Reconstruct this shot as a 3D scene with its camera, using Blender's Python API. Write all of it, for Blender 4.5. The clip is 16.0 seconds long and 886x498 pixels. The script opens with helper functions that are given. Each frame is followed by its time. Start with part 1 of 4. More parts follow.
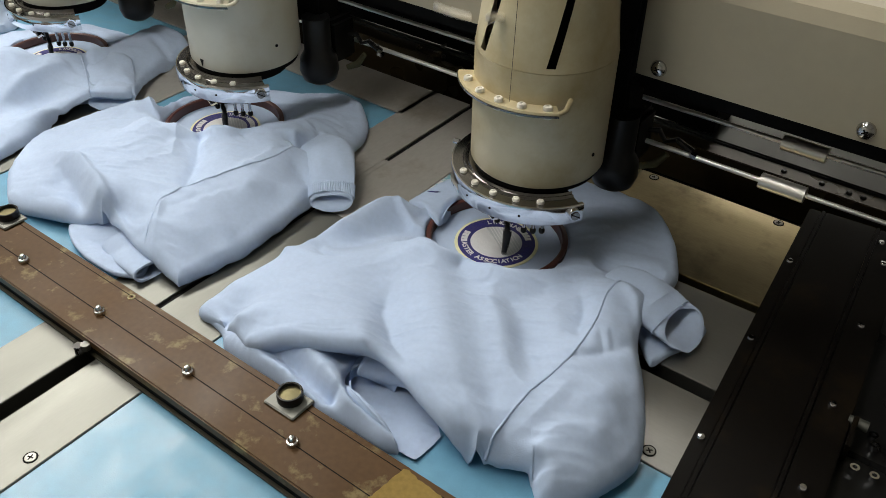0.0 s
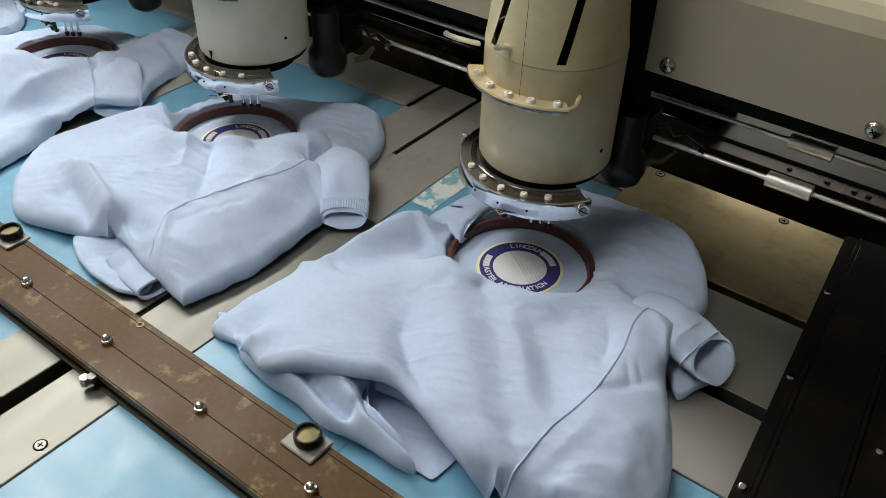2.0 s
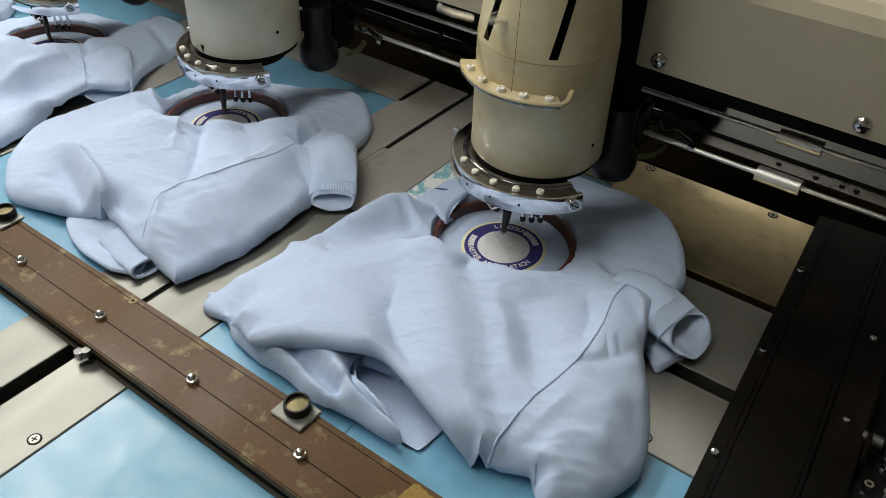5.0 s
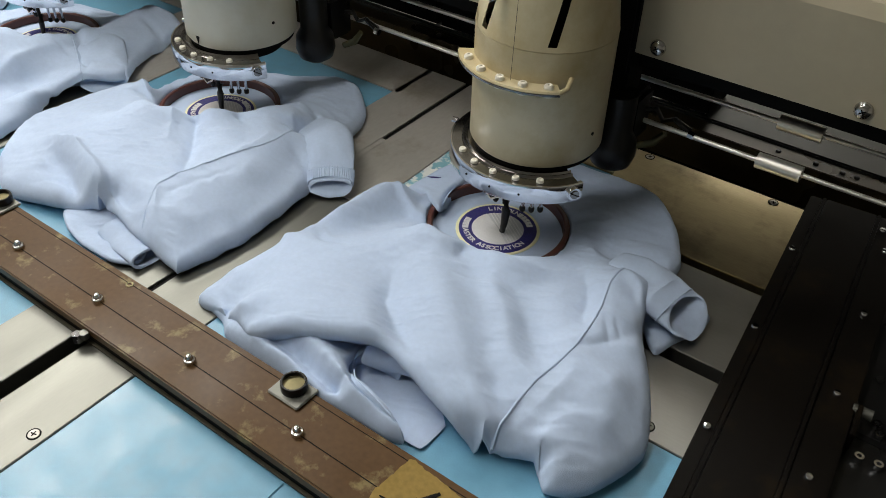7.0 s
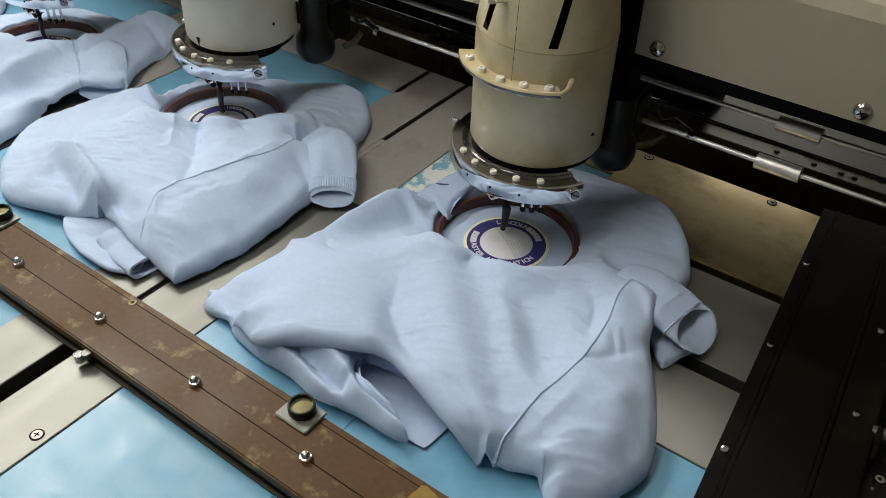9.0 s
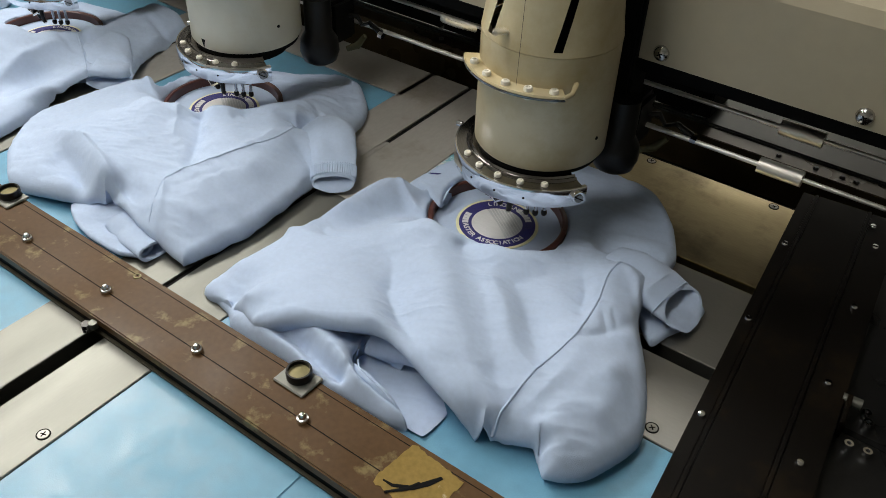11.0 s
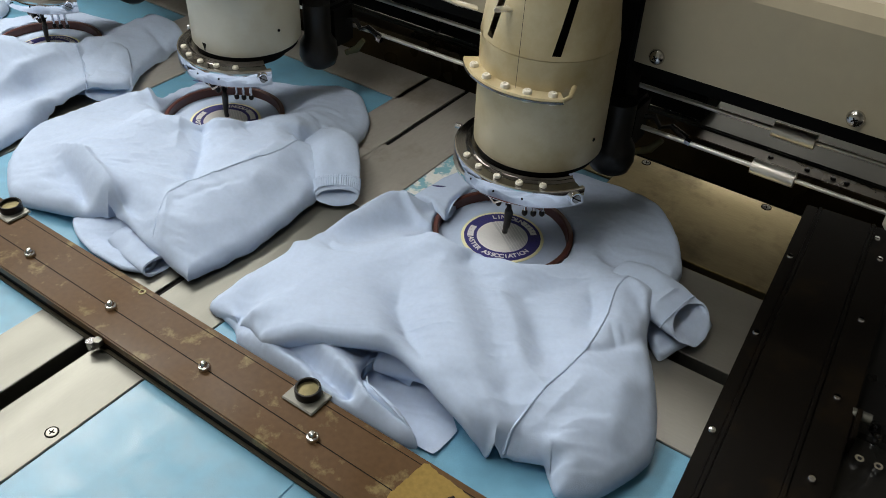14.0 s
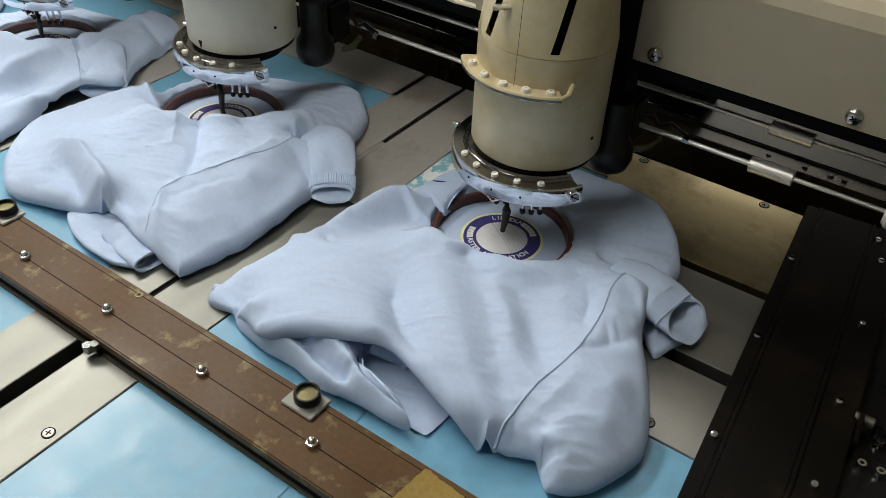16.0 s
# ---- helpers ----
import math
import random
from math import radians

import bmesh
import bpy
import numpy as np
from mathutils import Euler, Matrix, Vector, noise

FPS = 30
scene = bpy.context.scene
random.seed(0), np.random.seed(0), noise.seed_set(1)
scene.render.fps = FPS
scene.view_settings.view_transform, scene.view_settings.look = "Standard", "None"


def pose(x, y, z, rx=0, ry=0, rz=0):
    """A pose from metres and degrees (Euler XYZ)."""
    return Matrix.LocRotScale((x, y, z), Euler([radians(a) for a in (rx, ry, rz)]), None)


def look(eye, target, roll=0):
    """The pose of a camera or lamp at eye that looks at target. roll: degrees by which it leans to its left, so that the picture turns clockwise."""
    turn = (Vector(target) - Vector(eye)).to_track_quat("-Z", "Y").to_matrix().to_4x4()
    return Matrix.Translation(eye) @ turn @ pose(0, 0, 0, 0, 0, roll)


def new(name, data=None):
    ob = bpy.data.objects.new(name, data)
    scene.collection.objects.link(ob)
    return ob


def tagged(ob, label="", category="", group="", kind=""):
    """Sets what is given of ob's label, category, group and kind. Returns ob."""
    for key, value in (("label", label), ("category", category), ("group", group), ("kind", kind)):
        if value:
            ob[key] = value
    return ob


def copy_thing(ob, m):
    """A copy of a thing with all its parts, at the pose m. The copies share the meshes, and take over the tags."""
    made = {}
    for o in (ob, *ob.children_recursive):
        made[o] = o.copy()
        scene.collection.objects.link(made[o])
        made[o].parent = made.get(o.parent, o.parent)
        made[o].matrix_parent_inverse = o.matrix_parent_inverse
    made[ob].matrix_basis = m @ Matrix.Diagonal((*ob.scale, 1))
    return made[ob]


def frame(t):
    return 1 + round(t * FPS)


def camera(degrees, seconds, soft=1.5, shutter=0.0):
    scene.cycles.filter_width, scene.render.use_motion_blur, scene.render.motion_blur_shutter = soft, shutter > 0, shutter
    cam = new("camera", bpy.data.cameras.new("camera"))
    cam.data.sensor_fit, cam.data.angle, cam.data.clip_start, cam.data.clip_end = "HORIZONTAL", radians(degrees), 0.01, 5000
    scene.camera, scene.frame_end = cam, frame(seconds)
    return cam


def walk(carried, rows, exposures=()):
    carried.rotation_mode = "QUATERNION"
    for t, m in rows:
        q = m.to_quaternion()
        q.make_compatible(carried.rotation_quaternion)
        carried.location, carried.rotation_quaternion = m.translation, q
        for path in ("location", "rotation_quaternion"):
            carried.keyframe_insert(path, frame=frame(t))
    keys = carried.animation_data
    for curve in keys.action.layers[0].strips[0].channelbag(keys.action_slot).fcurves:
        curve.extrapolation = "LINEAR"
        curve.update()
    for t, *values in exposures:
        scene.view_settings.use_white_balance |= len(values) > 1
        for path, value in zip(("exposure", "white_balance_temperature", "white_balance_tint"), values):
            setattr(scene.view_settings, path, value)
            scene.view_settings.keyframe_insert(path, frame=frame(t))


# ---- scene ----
cam = camera(55.6, 16.0, soft=0.75, shutter=0.5)
PATH = [
    (0, (0.346, -0.572, 0.522), (-0.594, 0.702, -0.7), 1.0),
    (0.5, (0.343, -0.57, 0.522), (-0.598, 0.703, -0.7), 1.1),
    (1, (0.34, -0.572, 0.522), (-0.596, 0.698, -0.708), 1.4),
    (1.5, (0.34, -0.576, 0.523), (-0.593, 0.693, -0.71), 1.5),
    (2, (0.342, -0.579, 0.524), (-0.592, 0.689, -0.709), 1.7),
    (2.5, (0.343, -0.585, 0.525), (-0.586, 0.69, -0.705), 2.0),
    (3, (0.342, -0.584, 0.524), (-0.583, 0.693, -0.706), 2.1),
    (3.5, (0.342, -0.579, 0.525), (-0.577, 0.696, -0.712), 1.9),
    (4, (0.342, -0.584, 0.527), (-0.575, 0.695, -0.707), 2.1),
    (6.5, (0.339, -0.582, 0.523), (-0.557, 0.688, -0.735), 2.0),
    (7, (0.338, -0.583, 0.522), (-0.557, 0.689, -0.735), 1.9),
    (7.5, (0.337, -0.585, 0.523), (-0.559, 0.687, -0.735), 1.9),
    (8, (0.336, -0.587, 0.523), (-0.556, 0.689, -0.733), 2.0),
    (8.5, (0.336, -0.59, 0.523), (-0.556, 0.685, -0.732), 2.0),
    (9, (0.336, -0.587, 0.524), (-0.553, 0.69, -0.733), 2.0),
    (11.5, (0.333, -0.597, 0.529), (-0.554, 0.688, -0.721), 2.5),
    (12, (0.336, -0.607, 0.532), (-0.549, 0.687, -0.709), 2.7),
    (12.5, (0.336, -0.609, 0.533), (-0.548, 0.689, -0.706), 2.7),
    (13, (0.333, -0.605, 0.534), (-0.55, 0.692, -0.706), 2.7),
    (13.5, (0.333, -0.607, 0.533), (-0.542, 0.694, -0.708), 3.0),
    (14, (0.333, -0.608, 0.532), (-0.54, 0.691, -0.714), 2.7),
    (14.5, (0.334, -0.603, 0.533), (-0.537, 0.689, -0.721), 2.6),
    (15, (0.332, -0.605, 0.534), (-0.537, 0.689, -0.72), 2.7),
    (15.5, (0.33, -0.605, 0.534), (-0.536, 0.691, -0.719), 2.9),
    (16, (0.329, -0.606, 0.533), (-0.531, 0.693, -0.721), 2.9),
]
walk(cam, [(t, look(eye, target, roll)) for t, eye, target, roll in PATH],
     exposures=[(0.0, 0.0, 6500, 10), (16.0, 0.0, 6500, 10)])

# ---- light: a closed workshop under unseen ceiling tubes ----
world = bpy.data.worlds.new("world")
scene.world = world
world.use_nodes = True
world.node_tree.nodes["Background"].inputs[0].default_value = (0.9, 0.95, 1.0, 1)
world.node_tree.nodes["Background"].inputs[1].default_value = 0.04


def tube_lamp(x, y, z, power, sx, sy):
    d = bpy.data.lights.new("tube_light", "AREA")
    d.shape, d.size, d.size_y, d.energy, d.color = "RECTANGLE", sx, sy, power, (1.0, 0.965, 0.90)
    ob = new("tube_light", d)
    ob.matrix_world = Matrix.Translation((x, y, z))
    return ob


# first placed by its glare on the blue panel; the rest are added fill
TUBES = [(-1.6, 0.15, 1.75, 44), (-1.6, -2.0, 1.75, 5), (-0.4, -0.7, 1.75, 6), (-0.3, 1.8, 1.75, 6)]
for tx, ty, tz, power in TUBES:
    tube_lamp(tx, ty, tz - 0.03, power, 0.34, 1.2)


# ---- materials ----
def material(name, color, rough=0.5, metal=0.0, var=0.12, scale=60.0, bump=0.0, bump_scale=400.0, spot=None, spot_scale=25.0,
             spot_low=0.58, spot_high=0.66, coat=0.0, stretch=(1, 1, 1), rough_var=0.1, spec=0.5, sheen=0.0):
    m = bpy.data.materials.new(name)
    m.use_nodes = True
    n, l = m.node_tree.nodes, m.node_tree.links
    b = n["Principled BSDF"]
    tc, mp = n.new("ShaderNodeTexCoord"), n.new("ShaderNodeMapping")
    mp.inputs["Scale"].default_value = stretch
    l.new(tc.outputs["Object"], mp.inputs[0])
    big, fine = n.new("ShaderNodeTexNoise"), n.new("ShaderNodeTexNoise")
    big.inputs["Scale"].default_value, fine.inputs["Scale"].default_value = scale * 0.2, scale * 4
    big.inputs["Detail"].default_value = 4
    l.new(mp.outputs[0], big.inputs[0]), l.new(mp.outputs[0], fine.inputs[0])
    mixn = n.new("ShaderNodeMix")
    mixn.inputs[0].default_value = 0.4
    l.new(big.outputs[0], mixn.inputs[2]), l.new(fine.outputs[0], mixn.inputs[3])
    ramp = n.new("ShaderNodeMapRange")
    for i, v in zip((1, 2, 3, 4), (0.3, 0.7, 1 - var, 1 + var)):
        ramp.inputs[i].default_value = v
    l.new(mixn.outputs[0], ramp.inputs[0])
    mul = n.new("ShaderNodeMix")
    mul.data_type, mul.blend_type = "RGBA", "MULTIPLY"
    mul.inputs[0].default_value = 1.0
    mul.inputs[6].default_value = (*color, 1)
    l.new(ramp.outputs[0], mul.inputs[7])
    out = mul.outputs[2]
    if spot:
        sn, sr = n.new("ShaderNodeTexNoise"), n.new("ShaderNodeMapRange")
        sn.inputs["Scale"].default_value, sn.inputs["Detail"].default_value, sn.inputs["Roughness"].default_value = spot_scale, 6, 0.65
        l.new(tc.outputs["Object"], sn.inputs[0]), l.new(sn.outputs[0], sr.inputs[0])
        sr.inputs[1].default_value, sr.inputs[2].default_value = spot_low, spot_high
        sm = n.new("ShaderNodeMix")
        sm.data_type = "RGBA"
        sm.inputs[7].default_value = (*spot, 1)
        l.new(sr.outputs[0], sm.inputs[0]), l.new(out, sm.inputs[6])
        out = sm.outputs[2]
    l.new(out, b.inputs["Base Color"])
    rr = n.new("ShaderNodeMapRange")
    for i, v in zip((1, 2, 3, 4), (0.3, 0.7, max(rough - rough_var, 0.02), min(rough + rough_var, 1))):
        rr.inputs[i].default_value = v
    l.new(big.outputs[0], rr.inputs[0]), l.new(rr.outputs[0], b.inputs["Roughness"])
    b.inputs["Metallic"].default_value, b.inputs["Coat Weight"].default_value = metal, coat
    b.inputs["Specular IOR Level"].default_value, b.inputs["Sheen Weight"].default_value = spec, sheen
    if bump:
        bn, bp = n.new("ShaderNodeTexNoise"), n.new("ShaderNodeBump")
        bn.inputs["Scale"].default_value = bump_scale
        bp.inputs["Strength"].default_value, bp.inputs["Distance"].default_value = bump, 0.001
        l.new(mp.outputs[0], bn.inputs[0]), l.new(bn.outputs[0], bp.inputs["Height"]), l.new(bp.outputs[0], b.inputs["Normal"])
    return m


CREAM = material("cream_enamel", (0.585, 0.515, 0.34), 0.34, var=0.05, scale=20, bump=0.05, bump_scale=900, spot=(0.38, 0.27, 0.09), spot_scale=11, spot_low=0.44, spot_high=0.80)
# the same enamel, with the stronger light on the farther heads mixed in
CREAM_LIT = material("cream_enamel_in_stronger_light", (0.66, 0.625, 0.50), 0.36, var=0.04, scale=20, bump=0.05, bump_scale=900, spot=(0.55, 0.48, 0.32), spot_scale=9, spot_low=0.5, spot_high=0.8)
BEIGE = material("beige_enamel", (0.40, 0.355, 0.255), 0.42, var=0.05, scale=20, bump=0.08, bump_scale=700)
STEEL = material("brushed_steel", (0.190, 0.192, 0.172), 0.50, 1.0, var=0.05, scale=40, bump=0.012, bump_scale=500, stretch=(4, 0.6, 1), rough_var=0.06)
# strip steel with the rear's brighter reflection painted in; the stains are its own
STEEL_REAR = material("stained_steel_bright_reflection", (0.50, 0.48, 0.44), 0.40, 0.4, var=0.10, scale=30, bump=0.012, bump_scale=500, stretch=(2, 0.8, 1), spot=(0.33, 0.28, 0.21), spot_scale=9, spot_low=0.55, spot_high=0.75, rough_var=0.08)
STEEL_GREY = material("grey_brushed_steel", (0.36, 0.355, 0.33), 0.42, 1.0, var=0.05, scale=40, bump=0.012, bump_scale=500, stretch=(0.6, 4, 1), rough_var=0.06)
# gold base and dark spots paint the reflections in the rear plates
STEEL_REFLECT = material("brushed_steel_gold_reflection", (0.38, 0.32, 0.19), 0.34, 1.0, var=0.15, scale=40, spot=(0.16, 0.13, 0.08), spot_scale=14, spot_low=0.5, spot_high=0.75, bump=0.012, bump_scale=500, stretch=(0.6, 4, 1), rough_var=0.06)
CHROME = material("chrome", (0.80, 0.81, 0.84), 0.09, 1.0, var=0.02, rough_var=0.04)
SCREW = material("dull_zinc_screw", (0.42, 0.41, 0.38), 0.55, 0.9, var=0.1)
DULL_CHROME = material("worn_chrome", (0.55, 0.55, 0.54), 0.22, 1.0, var=0.1)
BRIGHT_ROD = material("ground_steel", (0.80, 0.78, 0.72), 0.38, 0.85, var=0.06, scale=60, stretch=(1, 8, 8))
DARK_CHROME = material("dark_plated_steel", (0.29, 0.28, 0.27), 0.22, 1.0, var=0.1)
BLUE = material("blue_laminate", (0.135, 0.335, 0.48), 0.42, var=0.15, scale=260, bump=0.06, bump_scale=900, coat=0.05)
BROWN = material("brown_anodised_aluminium", (0.088, 0.048, 0.019), 0.42, 0.0, spec=0.18, var=0.18, scale=50, spot=(0.19, 0.145, 0.065), spot_scale=42, spot_low=0.57, spot_high=0.68, rough_var=0.14)
BROWN_SIDE = material("olive_bar_side", (0.035, 0.03, 0.016), 0.5, 0.2, var=0.15)
BLACK = material("black_anodised_aluminium", (0.0042, 0.0033, 0.0025), 0.38, 0.0, spec=0.08, var=0.25, scale=40, spot=(0.010, 0.007, 0.004), spot_scale=14, rough_var=0.12)
# flat black for real black parts and for gaps painted as shade
VOID = material("black_parts_and_shade", (0.005, 0.005, 0.005), 0.7, var=0.3, spec=0.1)
TAN = material("tan_enamelled_steel", (0.058, 0.042, 0.019), 0.30, 0.1, var=0.15, scale=20)
GREY = material("grey_green_sheet_metal", (0.036, 0.038, 0.031), 0.4, 0.2, var=0.12, scale=20)
IRON = material("black_oxide_steel", (0.015, 0.015, 0.015), 0.32, 0.5, var=0.2)
WHITE = material("white_plastic", (0.78, 0.75, 0.66), 0.35, var=0.05)
BRASS = material("brass", (0.17, 0.15, 0.08), 0.45, 0.9, var=0.15, spot=(0.25, 0.19, 0.08), spot_scale=60)
TAPE = material("old_parcel_tape", (0.29, 0.20, 0.06), 0.22, var=0.25, scale=60, spot=(0.55, 0.47, 0.32), spot_scale=55, spot_low=0.62, spot_high=0.70, bump=0.05, bump_scale=90)
CLOTH = material("pale_blue_pique_cotton", (0.450, 0.553, 0.730), 0.92, var=0.07, scale=60, bump=0.35, bump_scale=1700, rough_var=0.04, spec=0.15, sheen=0.15)
HOOP = material("red_brown_hoop_plastic", (0.085, 0.026, 0.020), 0.38, var=0.2, scale=60)
NAVY = material("navy_embroidery_thread", (0.022, 0.020, 0.16), 0.55, var=0.3, scale=500, bump=0.5, bump_scale=1500)
CREAM_THREAD = material("cream_embroidery_thread", (0.80, 0.78, 0.50), 0.55, var=0.15, scale=500, bump=0.5, bump_scale=1500)
WHITE_THREAD = material("white_embroidery_thread", (0.74, 0.74, 0.74), 0.5, var=0.06, scale=500, bump=0.4, bump_scale=1200, stretch=(1, 6, 1))
# white thread greyed for the shadow that the head casts
SHADED_THREAD = material("shaded_white_thread", (0.60, 0.61, 0.62), 0.6, var=0.2, scale=500, bump=0.5, bump_scale=1500)
WALL = material("painted_wall", (0.62, 0.60, 0.55), 0.8, var=0.06, scale=4)
FLOOR = material("grey_workshop_floor", (0.22, 0.21, 0.20), 0.55, var=0.2, scale=6)
PAPER = material("pale_teal_marking_tape", (0.76, 0.78, 0.76), 0.5, var=0.1, spot=(0.22, 0.47, 0.56), spot_scale=34, spot_low=0.49, spot_high=0.54)
GLOW = bpy.data.materials.new("tube_glow")
GLOW.use_nodes = True
GLOW.node_tree.nodes["Principled BSDF"].inputs["Emission Color"].default_value = (1, 0.985, 0.93, 1)
GLOW.node_tree.nodes["Principled BSDF"].inputs["Emission Strength"].default_value = 6


# ---- mesh helpers ----
def part(name, bm, mat, parent=None, label="", smooth=False):
    me = bpy.data.meshes.new(name)
    bmesh.ops.recalc_face_normals(bm, faces=bm.faces)
    bm.to_mesh(me)
    bm.free()
    me.materials.append(mat)
    if smooth:
        me.shade_smooth()
        me.set_sharp_from_angle(angle=radians(40))
    ob = new(name, me)
    if parent:
        ob.parent = parent
    if label:
        tagged(ob, label)
    return ob


def empty(name, m, label, category, group=""):
    ob = new(name)
    ob.matrix_world = m
    return tagged(ob, label, category, group)


def box(x0, x1, y0, y1, z0, z1, bevel=0.0, bm=None):
    own = bmesh.new()
    bmesh.ops.create_cube(own, size=1, matrix=Matrix.Translation(((x0 + x1) / 2, (y0 + y1) / 2, (z0 + z1) / 2)) @ Matrix.Diagonal((x1 - x0, y1 - y0, z1 - z0, 1)))
    if bevel:
        bmesh.ops.bevel(own, geom=own.edges[:], offset=bevel, segments=2, affect="EDGES")
    return join(bm, own)


def join(bm, own):
    if bm is None:
        return own
    me = bpy.data.meshes.new("tmp")
    own.to_mesh(me)
    own.free()
    bm.from_mesh(me)
    bpy.data.meshes.remove(me)
    return bm


def lathe(profile, seg=48, at=(0, 0, 0), a0=0.0, a1=360.0, bm=None, closed=False):
    """A surface of revolution round z through at; profile: (radius, height) pairs."""
    own = bmesh.new()
    full = abs(a1 - a0) >= 359.9
    count = seg if full else seg + 1
    rings = []
    for i in range(count):
        a = radians(a0 + (a1 - a0) * i / seg)
        rings.append([own.verts.new((at[0] + r * math.cos(a), at[1] + r * math.sin(a), at[2] + z)) for r, z in profile])
    m = len(profile)
    for i in range(seg):
        p, q = rings[i], rings[(i + 1) % count]
        for j in range(m if closed else m - 1):
            k = (j + 1) % m
            own.faces.new((p[j], q[j], q[k], p[k]))
    if not full and closed:
        own.faces.new(rings[0])
        own.faces.new(rings[-1][::-1])
    bmesh.ops.remove_doubles(own, verts=own.verts, dist=1e-6)
    return join(bm, own)


def rod(a, b, r, seg=16, bm=None, r2=None):
    own = bmesh.new()
    a, b = Vector(a), Vector(b)
    m = Matrix.Translation((a + b) / 2) @ (b - a).to_track_quat("Z", "Y").to_matrix().to_4x4()
    bmesh.ops.create_cone(own, cap_ends=True, segments=seg, radius1=r, radius2=r if r2 is None else r2, depth=(b - a).length, matrix=m)
    return join(bm, own)


def tube(points, radii, seg=20, bm=None, cap=True, turn=10**6):
    """A pipe swept along points; a radius or (width, height) at each."""
    own, rings = bmesh.new(), []
    pts = [Vector(p) for p in points]
    for i, p in enumerate(pts):
        d = (pts[min(i + 1, len(pts) - 1)] - pts[max(i - 1, 0)]).normalized()
        d = -d if i >= turn else d
        side = d.cross(Vector((0, 0, 1))).normalized() if abs(d.z) < 0.95 else Vector((1, 0, 0))
        up = side.cross(d)
        w, h = radii[i] if isinstance(radii[i], tuple) else (radii[i], radii[i])
        rings.append([own.verts.new(p + side * w * math.cos(a) + up * h * math.sin(a)) for a in (2 * math.pi * k / seg for k in range(seg))])
    for p, q in zip(rings, rings[1:]):
        for k in range(seg):
            own.faces.new((p[k], p[(k + 1) % seg], q[(k + 1) % seg], q[k]))
    if cap:
        own.faces.new(rings[0][::-1]), own.faces.new(rings[-1])
    return join(bm, own)


def screw(r, h):
    """A round screw head with a cross recess, standing on z = 0."""
    bm = lathe([(0, h), (r * 0.75, h * 0.92), (r, h * 0.5), (r, 0)], 14)
    return bm


# ---- room ----
def room():
    for name, b in (("wall_north", (-4, 3, 2.5, 2.6, -0.85, 1.9)), ("wall_south", (-4, 3, -3.6, -3.5, -0.85, 1.9)),
                    ("wall_west", (-4.1, -4, -3.5, 2.5, -0.85, 1.9)), ("wall_east", (3, 3.1, -3.5, 2.5, -0.85, 1.9))):
        tagged(part(name, box(*b), WALL), "plain off-white painted workshop wall", "wall", kind="structure")
    tagged(part("floor", box(-4, 3, -3.5, 2.5, -0.95, -0.85), FLOOR), "grey workshop floor", "floor", kind="structure")
    tagged(part("ceiling", box(-4, 3, -3.5, 2.5, 1.9, 2.0), WALL), "plain pale workshop ceiling", "ceiling", kind="structure")
    for tx, ty, tz, power in TUBES:
        e = empty("ceiling_light", pose(tx, ty, tz), "unseen white fluorescent ceiling light with glowing diffuser", "ceiling light", "ceiling lights")
        part("housing", box(-0.19, 0.19, -0.62, 0.62, 0.0, 0.148, 0.004), WHITE, e)
        part("diffuser", box(-0.17, 0.17, -0.6, 0.6, -0.012, 0.0), GLOW, e)


room()


# ---- the machine table ----
def flat_screw(t, x, y, turn):
    """A countersunk cross-head screw in a dark recess."""
    s = part("screw", lathe([(0, 0.0004), (0.0042, 0.0004), (0.0046, -0.0004)], 20), SCREW, t)
    s.matrix_local = pose(x, y, 0.0013, 0, 0, turn)
    part("recess", lathe([(0.0046, 0.0002), (0.0056, 0.0002), (0.0056, -0.001)], 20), VOID, s)
    for a in (0, 90):
        part("cross_slot", box(-0.0026, 0.0026, -0.0005, 0.0005, 0.0003, 0.0006), VOID, s).rotation_euler = (0, 0, radians(a))


